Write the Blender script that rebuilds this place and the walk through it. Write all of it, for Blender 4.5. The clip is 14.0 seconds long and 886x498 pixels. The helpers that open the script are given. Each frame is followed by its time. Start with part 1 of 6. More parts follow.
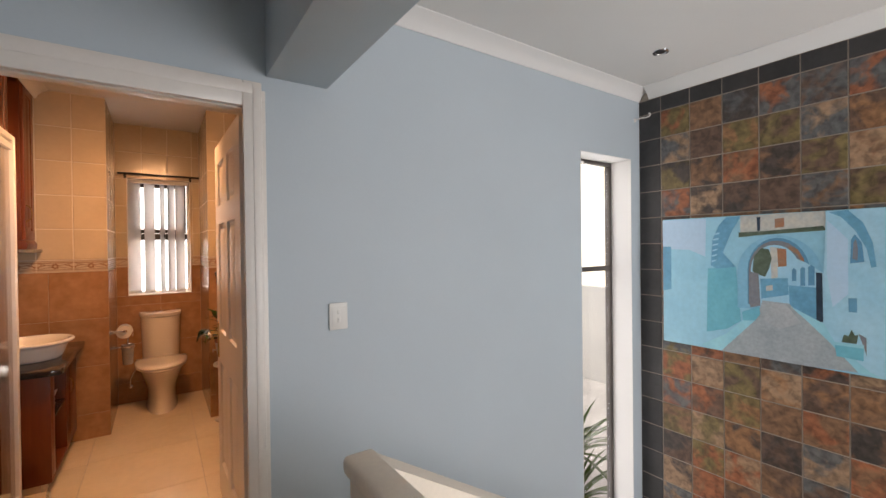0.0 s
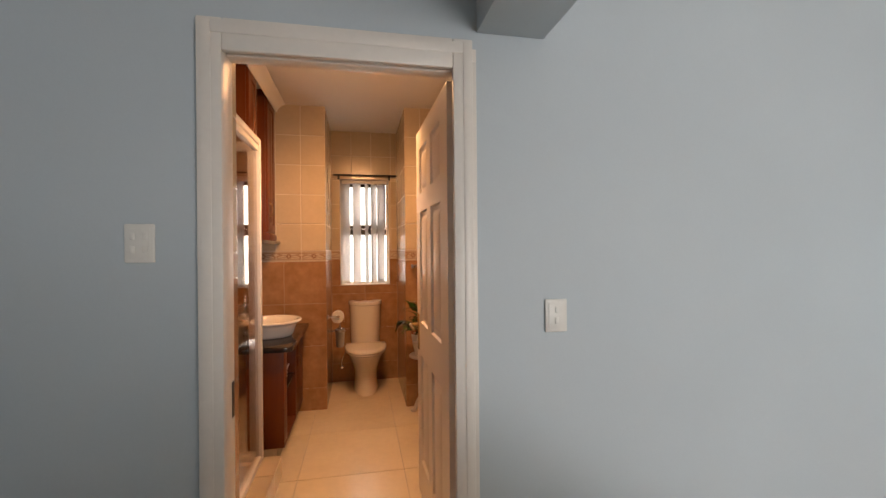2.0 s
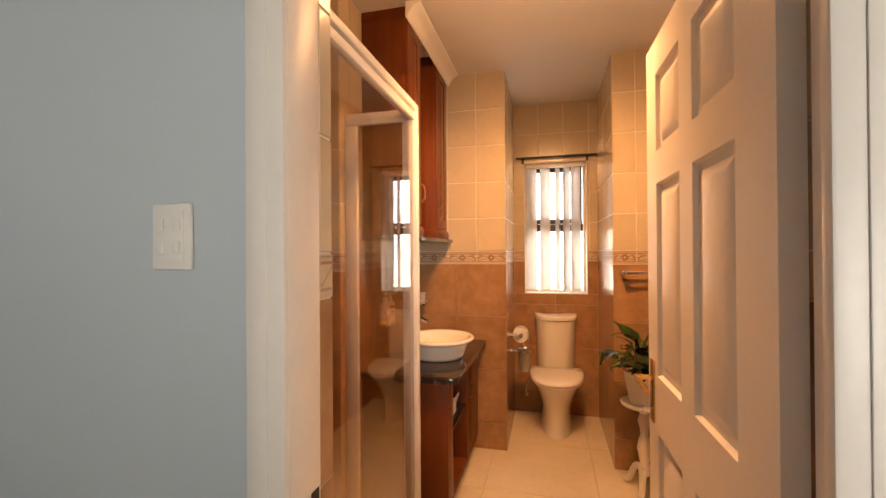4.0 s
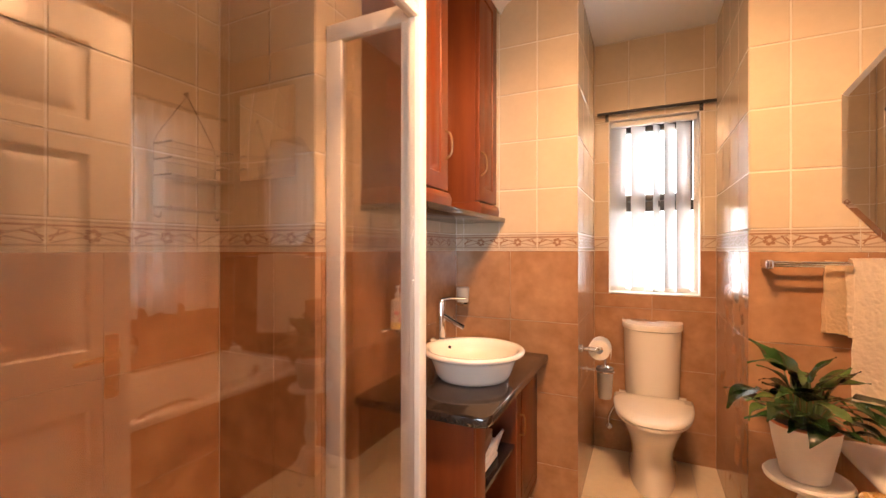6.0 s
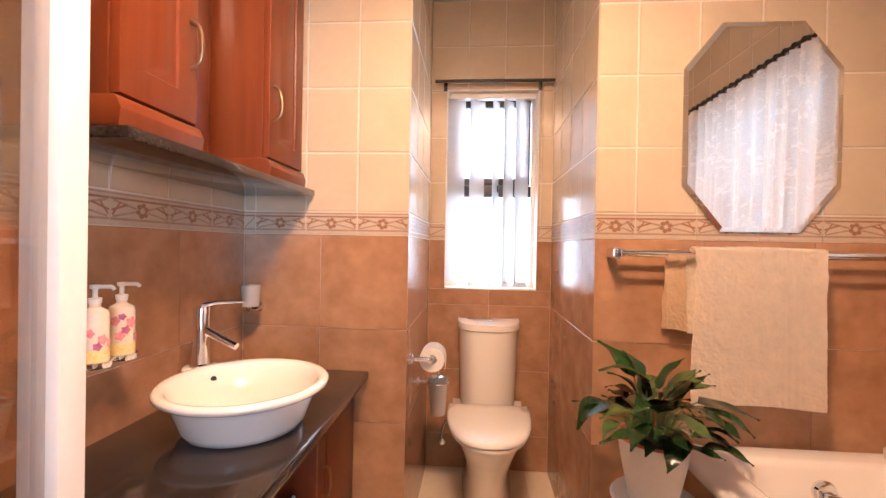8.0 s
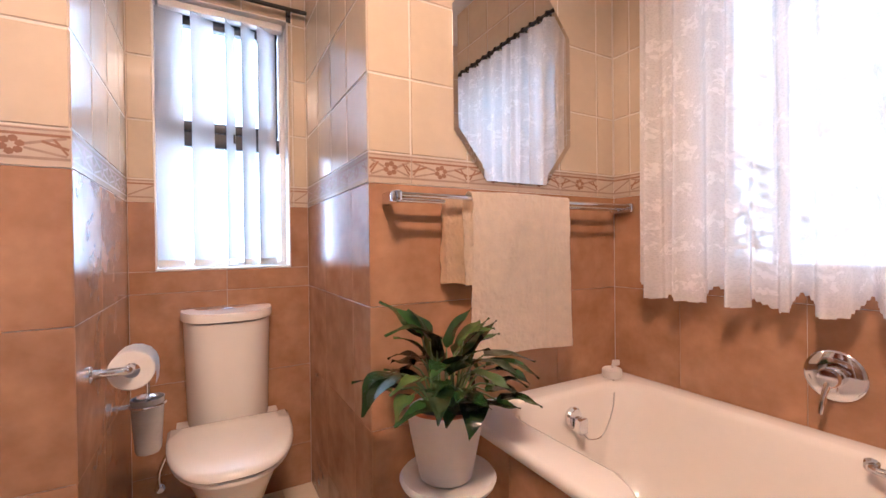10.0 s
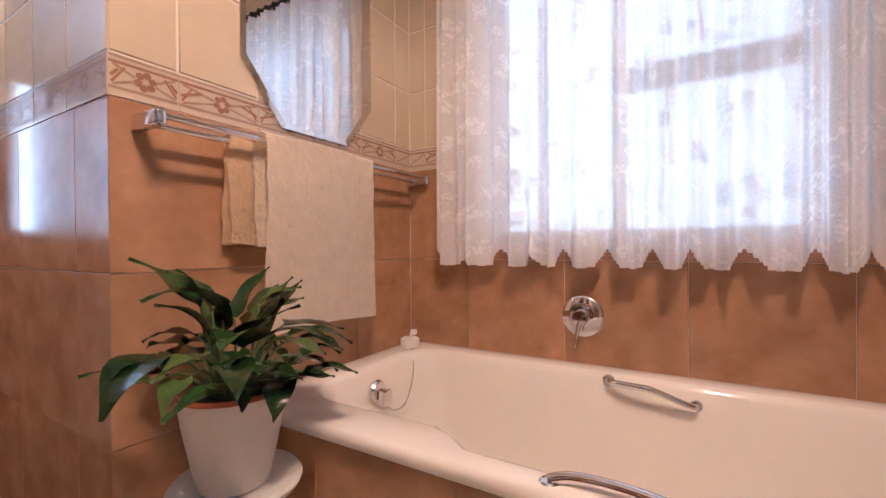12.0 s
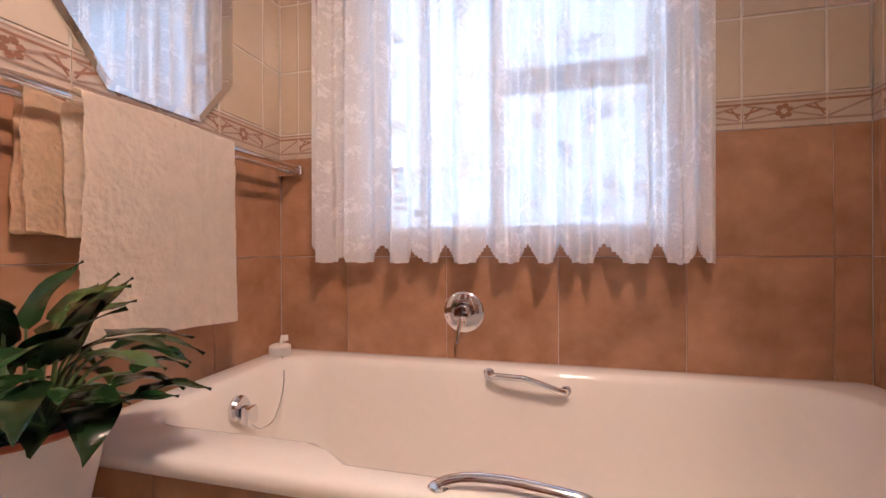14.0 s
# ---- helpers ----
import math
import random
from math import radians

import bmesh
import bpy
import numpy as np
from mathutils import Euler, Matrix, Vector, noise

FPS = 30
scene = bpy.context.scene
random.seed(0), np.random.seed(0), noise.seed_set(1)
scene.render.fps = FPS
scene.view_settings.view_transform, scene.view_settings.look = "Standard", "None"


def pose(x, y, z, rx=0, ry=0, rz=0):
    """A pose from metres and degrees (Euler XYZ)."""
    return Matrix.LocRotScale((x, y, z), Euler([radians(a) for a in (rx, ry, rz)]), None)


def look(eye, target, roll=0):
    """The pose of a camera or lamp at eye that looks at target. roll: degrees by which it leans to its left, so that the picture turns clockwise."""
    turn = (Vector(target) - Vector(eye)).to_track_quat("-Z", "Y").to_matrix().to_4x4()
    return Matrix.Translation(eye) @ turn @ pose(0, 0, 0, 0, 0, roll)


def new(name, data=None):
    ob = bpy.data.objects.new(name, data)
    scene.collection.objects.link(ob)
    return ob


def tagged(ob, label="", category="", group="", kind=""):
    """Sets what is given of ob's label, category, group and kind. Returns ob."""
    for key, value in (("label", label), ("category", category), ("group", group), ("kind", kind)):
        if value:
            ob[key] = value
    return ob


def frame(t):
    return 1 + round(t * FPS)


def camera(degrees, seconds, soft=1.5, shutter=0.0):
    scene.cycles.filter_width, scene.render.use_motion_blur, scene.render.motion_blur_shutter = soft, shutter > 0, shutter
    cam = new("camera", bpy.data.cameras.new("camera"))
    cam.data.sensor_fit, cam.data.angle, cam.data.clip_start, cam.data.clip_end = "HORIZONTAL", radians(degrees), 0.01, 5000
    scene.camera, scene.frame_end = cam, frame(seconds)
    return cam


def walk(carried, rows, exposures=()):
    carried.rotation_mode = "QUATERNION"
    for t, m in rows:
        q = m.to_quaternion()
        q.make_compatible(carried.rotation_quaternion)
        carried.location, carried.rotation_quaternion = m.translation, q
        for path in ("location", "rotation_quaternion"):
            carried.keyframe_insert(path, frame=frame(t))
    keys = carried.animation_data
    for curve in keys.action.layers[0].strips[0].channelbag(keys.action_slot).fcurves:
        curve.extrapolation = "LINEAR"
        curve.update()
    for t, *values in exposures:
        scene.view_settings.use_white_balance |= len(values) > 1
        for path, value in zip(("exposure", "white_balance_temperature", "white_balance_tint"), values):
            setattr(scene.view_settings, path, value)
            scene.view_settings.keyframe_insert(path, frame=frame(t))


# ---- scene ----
cam = camera(93.0, 14.0)
PATH = [
    (0, (-0.044, 0.02, 1.431), (1.078, 1.676, 1.416), -0.7),
    (0.5, (-0.074, 0.083, 1.402), (0.871, 1.846, 1.394), -0.7),
    (1, (-0.103, 0.148, 1.379), (0.655, 1.999, 1.376), -0.5),
    (1.5, (-0.105, 0.24, 1.363), (0.476, 2.154, 1.363), -0.5),
    (2, (-0.083, 0.429, 1.366), (0.306, 2.39, 1.366), -0.5),
    (2.5, (-0.067, 0.623, 1.357), (0.105, 2.616, 1.356), -0.4),
    (3, (-0.072, 0.839, 1.359), (-0.133, 2.838, 1.36), -0.3),
    (3.5, (-0.084, 1.069, 1.368), (-0.359, 3.05, 1.371), -0.4),
    (4, (-0.088, 1.276, 1.362), (-0.572, 3.216, 1.372), -0.4),
    (4.2, (-0.082, 1.347, 1.371), (-0.648, 3.265, 1.379), -0.2),
    (6.3, (-0.071, 2.103, 1.261), (-0.938, 3.905, 1.264), -0.0),
    (6.5, (-0.063, 2.157, 1.253), (-0.927, 3.96, 1.26), -0.1),
    (7, (-0.061, 2.313, 1.25), (-0.817, 4.164, 1.256), -0.1),
    (7.5, (-0.082, 2.463, 1.234), (-0.574, 4.401, 1.236), 0.0),
    (7.7, (-0.104, 2.506, 1.243), (-0.458, 4.474, 1.228), 0.4),
    (9.8, (-0.132, 2.891, 1.082), (0.75, 4.686, 1.088), -0.3),
    (10, (-0.1, 2.915, 1.084), (0.877, 4.66, 1.07), -0.7),
    (10.5, (-0.079, 2.952, 1.03), (1.141, 4.537, 1.028), -0.7),
    (11, (-0.089, 2.998, 1.013), (1.351, 4.385, 0.993), -0.5),
    (11.5, (-0.089, 3.028, 0.989), (1.503, 4.238, 0.969), -0.5),
    (12, (-0.077, 3.066, 0.962), (1.641, 4.089, 0.947), -0.4),
    (12.5, (-0.064, 3.087, 0.944), (1.738, 3.954, 0.937), -0.3),
    (13, (-0.052, 3.097, 0.936), (1.815, 3.817, 0.933), -0.3),
    (13.5, (-0.031, 3.095, 0.939), (1.876, 3.697, 0.937), -0.3),
    (14, (-0.018, 3.105, 0.937), (1.921, 3.595, 0.935), -0.3),
]
EXPOSURES = [(0.0, -0.8, 6850, 17), (1.5, -0.78, 7050, 15), (2.5, -0.72, 7400, 17), (3.5, -0.42, 7900, 17), (4.2, -0.13, 7900, 14), (6.3, 0.38, 5650, 10), (7.7, 0.48, 5050, 10), (9.8, 0.26, 4350, 8), (11.0, 0.1, 4300, 8), (12.0, 0.06, 4230, 7), (14.0, 0.03, 4150, 7)]
walk(cam, [(t, look(eye, target, roll)) for t, eye, target, roll in PATH], EXPOSURES)

# ---- world, sun and lamps ----
world = bpy.data.worlds.new("world")
scene.world = world
world.use_nodes = True
wn = world.node_tree.nodes
sky = wn.new("ShaderNodeTexSky")
sky.sky_type, sky.sun_disc = "NISHITA", False
sky.sun_elevation, sky.sun_rotation = radians(52), radians(195)
world.node_tree.links.new(sky.outputs[0], wn["Background"].inputs[0])
wn["Background"].inputs[1].default_value = 0.12


def lamp(name, kind, energy, colour, m, size=0.1, size_y=None):
    data = bpy.data.lights.new(name, kind)
    data.energy, data.color = energy, colour
    if kind == "AREA":
        data.shape, data.size, data.size_y = "RECTANGLE", size, size_y or size
    elif kind == "SUN":
        data.angle = radians(0.5)
    else:
        data.shadow_soft_size = size
    ob = new(name, data)
    ob.matrix_world = m
    return ob


sun_az, sun_el = radians(195), radians(52)
sun_from = Vector((math.sin(sun_az) * math.cos(sun_el), math.cos(sun_az) * math.cos(sun_el), math.sin(sun_el)))
lamp("sun", "SUN", 3.0, (1.0, 0.95, 0.88), look(sun_from * 30, (0, 0, 0)))
# sky light in the toilet window and the hall's tall window; the third is an added fill lamp in an unseen south opening
lamp("opening_fill", "AREA", 9, (1.0, 0.90, 0.80), look((-0.026, 5.07, 1.55), (-0.026, 3, 1.55)), 0.48, 1.06)
lamp("opening_fill", "AREA", 18, (0.95, 0.97, 1.0), look((2.71, 2.16, 0.6), (2.71, 0, 0.6)), 0.58, 2.9)
lamp("opening_fill", "AREA", 185, (0.93, 0.97, 1.0), look((2.2, -3.15, 1.15), (2.3, 0, 0.9)), 1.7, 2.0)
# the two bulbs of the bathroom's ceiling lamp and the hall's downlight
for bx in (-0.175, 0.035):
    lamp("bulb_light", "POINT", 6, (1.0, 0.52, 0.235), pose(bx, 2.92, 2.44), 0.05)
    beam_down = lamp("bulb_light", "SPOT", 74, (1.0, 0.52, 0.235), look((bx, 2.92, 2.44), (bx * 0.5, 3.75, 0.4)), 0.06)
    beam_down.data.spot_size, beam_down.data.spot_blend = radians(145), 0.8

# ---- materials ----


def shader(name, colour, rough=0.5, metal=0.0, vary=0.12, scale=6.0, grain=60.0, bump=0.05, rand=0.0, second=None, tint=0.5, coat=0.0, world_space=False):
    """A surface with a large and a fine variation, a light relief, and, with rand, a tone of its own for each piece."""
    mat = bpy.data.materials.new(name)
    mat.use_nodes = True
    nt = mat.node_tree
    n, link = nt.nodes, nt.links.new
    bsdf = n["Principled BSDF"]
    bsdf.inputs["Metallic"].default_value = metal
    if coat:
        bsdf.inputs["Coat Weight"].default_value, bsdf.inputs["Coat Roughness"].default_value = coat, 0.1
    co = n.new("ShaderNodeTexCoord")
    vec = co.outputs["Object"]
    info = n.new("ShaderNodeObjectInfo")
    if rand:
        add = n.new("ShaderNodeVectorMath")
        add.operation = "MULTIPLY_ADD"
        link(info.outputs["Random"], add.inputs[0])
        add.inputs[1].default_value = (37, 91, 53)
        link(vec, add.inputs[2])
        vec = add.outputs[0]
    big, fine = n.new("ShaderNodeTexNoise"), n.new("ShaderNodeTexNoise")
    big.inputs["Scale"].default_value, fine.inputs["Scale"].default_value = scale, grain
    big.inputs["Detail"].default_value, fine.inputs["Detail"].default_value = 4, 5
    link(vec, big.inputs["Vector"]), link(vec, fine.inputs["Vector"])
    mix = n.new("ShaderNodeMix")
    mix.data_type = "RGBA"
    dark = second or tuple(c * (1 - 2 * vary) for c in colour)
    light = colour if second else tuple(min(1, c * (1 + vary)) for c in colour)
    mix.inputs[6].default_value, mix.inputs[7].default_value = (*dark, 1), (*light, 1)
    ramp = n.new("ShaderNodeMapRange")
    ramp.inputs[1].default_value, ramp.inputs[2].default_value = 0.25, 0.75
    link(big.outputs["Fac"], ramp.inputs[0]), link(ramp.outputs[0], mix.inputs[0])
    hue = n.new("ShaderNodeHueSaturation")
    link(mix.outputs[2], hue.inputs["Color"])
    val = n.new("ShaderNodeMapRange")
    val.inputs[1].default_value, val.inputs[2].default_value = 0.3, 0.7
    val.inputs[3].default_value, val.inputs[4].default_value = 1 - vary * 0.5, 1 + vary * 0.5
    link(fine.outputs["Fac"], val.inputs[0])
    if rand:
        own = n.new("ShaderNodeMapRange")
        own.inputs[3].default_value, own.inputs[4].default_value = 1 - rand, 1 + rand
        link(info.outputs["Random"], own.inputs[0])
        times = n.new("ShaderNodeMath")
        times.operation = "MULTIPLY"
        link(own.outputs[0], times.inputs[0]), link(val.outputs[0], times.inputs[1])
        link(times.outputs[0], hue.inputs["Value"])
    else:
        link(val.outputs[0], hue.inputs["Value"])
    link(hue.outputs[0], bsdf.inputs["Base Color"])
    rr = n.new("ShaderNodeMapRange")
    rr.inputs[3].default_value, rr.inputs[4].default_value = max(0.02, rough * 0.8), min(1, rough * 1.2)
    link(big.outputs["Fac"], rr.inputs[0]), link(rr.outputs[0], bsdf.inputs["Roughness"])
    if bump:
        bp = n.new("ShaderNodeBump")
        bp.inputs["Strength"].default_value, bp.inputs["Distance"].default_value = bump, 0.004
        link(fine.outputs["Fac"], bp.inputs["Height"]), link(bp.outputs[0], bsdf.inputs["Normal"])
    return mat


def glass(name, colour=(1, 1, 1), rough=0.0, clear=0.0):
    mat = bpy.data.materials.new(name)
    mat.use_nodes = True
    n, link = mat.node_tree.nodes, mat.node_tree.links.new
    out = n["Material Output"]
    see, gloss, mix, fres = n.new("ShaderNodeBsdfTransparent"), n.new("ShaderNodeBsdfGlossy"), n.new("ShaderNodeMixShader"), n.new("ShaderNodeMapRange")
    edge, power = n.new("ShaderNodeLayerWeight"), n.new("ShaderNodeMath")
    power.operation = "POWER"
    power.inputs[1].default_value = 5
    link_ = mat.node_tree.links.new
    link_(edge.outputs["Facing"], power.inputs[0]), link_(power.outputs[0], fres.inputs[0])
    see.inputs[0].default_value = (*colour, 1)
    gloss.inputs["Roughness"].default_value = rough
    fres.inputs[3].default_value, fres.inputs[4].default_value = 0.04 + clear * 0.1, 0.9
    link(fres.outputs[0], mix.inputs[0]), link(see.outputs[0], mix.inputs[1]), link(gloss.outputs[0], mix.inputs[2])
    link(mix.outputs[0], out.inputs[0])
    return mat


def lace(name):
    """Sheer white net with a woven flower pattern: the threads let light through and the net is half open."""
    mat = bpy.data.materials.new(name)
    mat.use_nodes = True
    n, link = mat.node_tree.nodes, mat.node_tree.links.new
    out = n["Material Output"]
    uv = n.new("ShaderNodeUVMap")
    uv.uv_map = "cloth"
    vor, noi, net = n.new("ShaderNodeTexVoronoi"), n.new("ShaderNodeTexNoise"), n.new("ShaderNodeTexVoronoi")
    vor.inputs["Scale"].default_value, noi.inputs["Scale"].default_value, net.inputs["Scale"].default_value = 13.0, 24.0, 190.0
    noi.inputs["Detail"].default_value, noi.inputs["Distortion"].default_value = 6, 1.2
    vor.inputs["Randomness"].default_value = 0.8
    for tex in (vor, noi, net):
        link(uv.outputs[0], tex.inputs["Vector"])
    petal = n.new("ShaderNodeMath")
    petal.operation = "MULTIPLY_ADD"
    link(noi.outputs["Fac"], petal.inputs[0])
    petal.inputs[1].default_value = 1.5
    link(vor.outputs["Distance"], petal.inputs[2])
    # open net between the flowers, uneven from thread to thread
    mesh = n.new("ShaderNodeMapRange")
    mesh.inputs[1].default_value, mesh.inputs[2].default_value = 0.15, 0.6
    mesh.inputs[3].default_value, mesh.inputs[4].default_value = 0.76, 0.86
    link(net.outputs["Distance"], mesh.inputs[0])
    flower = n.new("ShaderNodeMapRange")
    flower.inputs[1].default_value, flower.inputs[2].default_value = 1.13, 1.22
    flower.inputs[3].default_value, flower.inputs[4].default_value = 0.985, 0.0
    link(petal.outputs[0], flower.inputs[0])
    # worked holes inside the flowers
    holes = n.new("ShaderNodeTexNoise")
    holes.inputs["Scale"].default_value, holes.inputs["Detail"].default_value = 75.0, 3
    link(uv.outputs[0], holes.inputs["Vector"])
    pierced = n.new("ShaderNodeMapRange")
    pierced.inputs[1].default_value, pierced.inputs[2].default_value = 0.40, 0.52
    pierced.inputs[3].default_value, pierced.inputs[4].default_value = 0.82, 1.0
    link(holes.outputs["Fac"], pierced.inputs[0])
    worked = n.new("ShaderNodeMath")
    worked.operation = "MULTIPLY"
    link(flower.outputs[0], worked.inputs[0]), link(pierced.outputs[0], worked.inputs[1])
    dense = n.new("ShaderNodeMath")
    dense.operation = "MAXIMUM"
    link(mesh.outputs[0], dense.inputs[0]), link(worked.outputs[0], dense.inputs[1])
    hem = n.new("ShaderNodeSeparateXYZ")
    link(uv.outputs[0], hem.inputs[0])
    band = n.new("ShaderNodeMapRange")
    band.inputs[1].default_value, band.inputs[2].default_value = 0.075, 0.085
    band.inputs[3].default_value, band.inputs[4].default_value = 0.8, 0.0
    link(hem.outputs["Y"], band.inputs[0])
    most = n.new("ShaderNodeMath")
    most.operation = "MAXIMUM"
    link(band.outputs[0], most.inputs[0]), link(dense.outputs[0], most.inputs[1])
    see, dif, tra, cloth, mix = (n.new("ShaderNodeBsdfTransparent"), n.new("ShaderNodeBsdfDiffuse"), n.new("ShaderNodeBsdfTranslucent"),
                                 n.new("ShaderNodeMixShader"), n.new("ShaderNodeMixShader"))
    dif.inputs[0].default_value = tra.inputs[0].default_value = (0.93, 0.92, 0.93, 1)
    cloth.inputs[0].default_value = 0.38
    link(dif.outputs[0], cloth.inputs[1]), link(tra.outputs[0], cloth.inputs[2])
    link(most.outputs[0], mix.inputs[0]), link(see.outputs[0], mix.inputs[1]), link(cloth.outputs[0], mix.inputs[2])
    link(mix.outputs[0], out.inputs[0])
    return mat


def glow(name, colour, power):
    mat = bpy.data.materials.new(name)
    mat.use_nodes = True
    b = mat.node_tree.nodes["Principled BSDF"]
    b.inputs["Base Color"].default_value = (0.9, 0.85, 0.75, 1)
    b.inputs["Emission Color"].default_value, b.inputs["Emission Strength"].default_value = (*colour, 1), power
    return mat


def slate(name):
    """Multicoloured riven slate: each tile has a main hue, clouds of a second hue, dark veins and a riven relief."""
    mat = shader(name, (0.2, 0.1, 0.06), 0.5, bump=0.7, scale=7, grain=30, rand=0.3)
    n, link = mat.node_tree.nodes, mat.node_tree.links.new
    hues = ((0.31, 0.105, 0.045), (0.13, 0.075, 0.05), (0.18, 0.13, 0.05), (0.34, 0.21, 0.125), (0.11, 0.11, 0.11), (0.22, 0.115, 0.06), (0.06, 0.045, 0.038), (0.28, 0.135, 0.06))
    info, co, off = n.new("ShaderNodeObjectInfo"), n.new("ShaderNodeTexCoord"), n.new("ShaderNodeVectorMath")
    off.operation = "MULTIPLY_ADD"
    link(info.outputs["Random"], off.inputs[0])
    off.inputs[1].default_value = (71, 33, 17)
    link(co.outputs["Object"], off.inputs[2])

    def cloud(scale, detail, twist, lo, hi, out_lo, out_hi):
        tex, rng = n.new("ShaderNodeTexNoise"), n.new("ShaderNodeMapRange")
        tex.inputs["Scale"].default_value, tex.inputs["Detail"].default_value, tex.inputs["Distortion"].default_value = scale, detail, twist
        link(off.outputs[0], tex.inputs["Vector"]), link(tex.outputs["Fac"], rng.inputs[0])
        rng.inputs[1].default_value, rng.inputs[2].default_value, rng.inputs[3].default_value, rng.inputs[4].default_value = lo, hi, out_lo, out_hi
        return rng.outputs[0]

    def hue(times):
        mul, frac, ramp = n.new("ShaderNodeMath"), n.new("ShaderNodeMath"), n.new("ShaderNodeValToRGB")
        mul.operation, frac.operation = "MULTIPLY", "FRACT"
        mul.inputs[1].default_value = times
        link(info.outputs["Random"], mul.inputs[0]), link(mul.outputs[0], frac.inputs[0]), link(frac.outputs[0], ramp.inputs[0])
        ramp.color_ramp.interpolation = "CONSTANT"
        while len(ramp.color_ramp.elements) < len(hues):
            ramp.color_ramp.elements.new(0.5)
        for k, c in enumerate(hues):
            ramp.color_ramp.elements[k].position, ramp.color_ramp.elements[k].color = k / len(hues), (*c, 1)
        return ramp.outputs[0]

    two, veins = n.new("ShaderNodeMix"), n.new("ShaderNodeHueSaturation")
    two.data_type = "RGBA"
    link(cloud(8, 6, 0.5, 0.45, 0.58, 0.0, 0.95), two.inputs[0])
    link(hue(1.0), two.inputs[6]), link(hue(37.7), two.inputs[7])
    link(two.outputs[2], veins.inputs["Color"]), link(cloud(24, 9, 0.4, 0.32, 0.66, 0.55, 1.4), veins.inputs["Value"])
    link(veins.outputs[0], n["Principled BSDF"].inputs["Base Color"])
    return mat


def wood(name, colour, dark):
    mat = shader(name, colour, 0.37, second=dark, scale=3, grain=40, vary=0.05, bump=0.0, rand=0.06)
    mat.node_tree.nodes["Principled BSDF"].inputs["Specular IOR Level"].default_value = 0.3
    n, link = mat.node_tree.nodes, mat.node_tree.links.new
    co, mp = n.new("ShaderNodeTexCoord"), n.new("ShaderNodeMapping")
    mp.inputs["Scale"].default_value = (9, 9, 0.8)
    link(co.outputs["Object"], mp.inputs[0])
    for tex in [x for x in n if x.type == "TEX_NOISE"]:
        link(mp.outputs[0], tex.inputs["Vector"])
    return mat


WALL_PAINT = shader("blue_grey_wall_paint", (0.50, 0.57, 0.615), 0.6, vary=0.02, scale=1.5, grain=120, bump=0.06)
WHITE_PAINT = shader("white_ceiling_paint", (0.8, 0.79, 0.77), 0.7, vary=0.02, scale=1.2, grain=140, bump=0.05)
WHITE_GLOSS = shader("white_gloss_paint", (0.80, 0.755, 0.70), 0.36, vary=0.03, scale=3, grain=50, bump=0.03)
TILE_LOW = shader("terracotta_glazed_tile", (0.46, 0.265, 0.142), 0.21, vary=0.12, scale=9, grain=26, bump=0.015, rand=0.05, second=(0.30, 0.155, 0.078), coat=0.22)
TILE_UP = shader("cream_glazed_tile", (0.58, 0.475, 0.34), 0.21, vary=0.04, scale=5, grain=30, bump=0.02, rand=0.03, coat=0.22)
GROUT = shader("cream_grout", (0.68, 0.61, 0.52), 0.9, vary=0.08, scale=5, grain=80)
GROUT_LOW = shader("brown_grout", (0.31, 0.20, 0.13), 0.9, vary=0.08, scale=5, grain=80)
LISTEL = shader("listel_ground", (0.58, 0.47, 0.355), 0.21, vary=0.06, scale=8, grain=50, rand=0.03)
LISTEL_INK = shader("listel_brown_relief", (0.31, 0.16, 0.09), 0.36, vary=0.1, scale=20, grain=60)
LISTEL_GREY = shader("listel_taupe_relief", (0.36, 0.25, 0.18), 0.36, vary=0.1, scale=20, grain=60)
FLOOR_TILE = shader("beige_floor_tile", (0.87, 0.77, 0.59), 0.22, vary=0.05, scale=2.5, grain=24, bump=0.05, rand=0.03, second=(0.78, 0.67, 0.49))
SLATE = slate("multicolour_slate")
SLATE_DARK = shader("dark_slate", (0.045, 0.042, 0.042), 0.5, vary=0.25, scale=6, grain=30, bump=0.5, rand=0.2)
SLATE_GROUT = shader("taupe_grout", (0.36, 0.30, 0.25), 0.9, vary=0.1, scale=8, grain=80)
CERAMIC = shader("white_sanitary_ceramic", (0.86, 0.82, 0.76), 0.1, vary=0.01, scale=3, grain=30, bump=0.0, coat=0.5)
ACRYLIC = shader("white_acrylic", (0.86, 0.81, 0.75), 0.12, vary=0.015, scale=2, grain=30, bump=0.0, coat=0.4)
CHROME = shader("chrome", (0.8, 0.8, 0.82), 0.08, 1.0, vary=0.02, scale=5, grain=50, bump=0.0)
BRASS = shader("worn_brass", (0.75, 0.52, 0.22), 0.21, 1.0, vary=0.08, scale=12, grain=60, bump=0.02)
ANTIQUE = shader("antique_brass", (0.30, 0.19, 0.10), 0.36, 1.0, vary=0.15, scale=12, grain=60, bump=0.0)
STEEL = shader("dull_wire_steel", (0.5, 0.42, 0.34), 0.35, 1.0, vary=0.1, scale=12, grain=60, bump=0.0)
BLACK_METAL = shader("black_metal", (0.02, 0.018, 0.018), 0.45, 0.0, vary=0.2, scale=12, grain=70)
BROWN_ALU = shader("brown_aluminium", (0.09, 0.075, 0.068), 0.4, 0.2, vary=0.1, scale=12, grain=70)
WHITE_ALU = shader("white_aluminium", (0.78, 0.75, 0.71), 0.35, 0.0, vary=0.03, scale=8, grain=60)
CHERRY = wood("cherry_wood", (0.175, 0.042, 0.0085), (0.125, 0.026, 0.006))
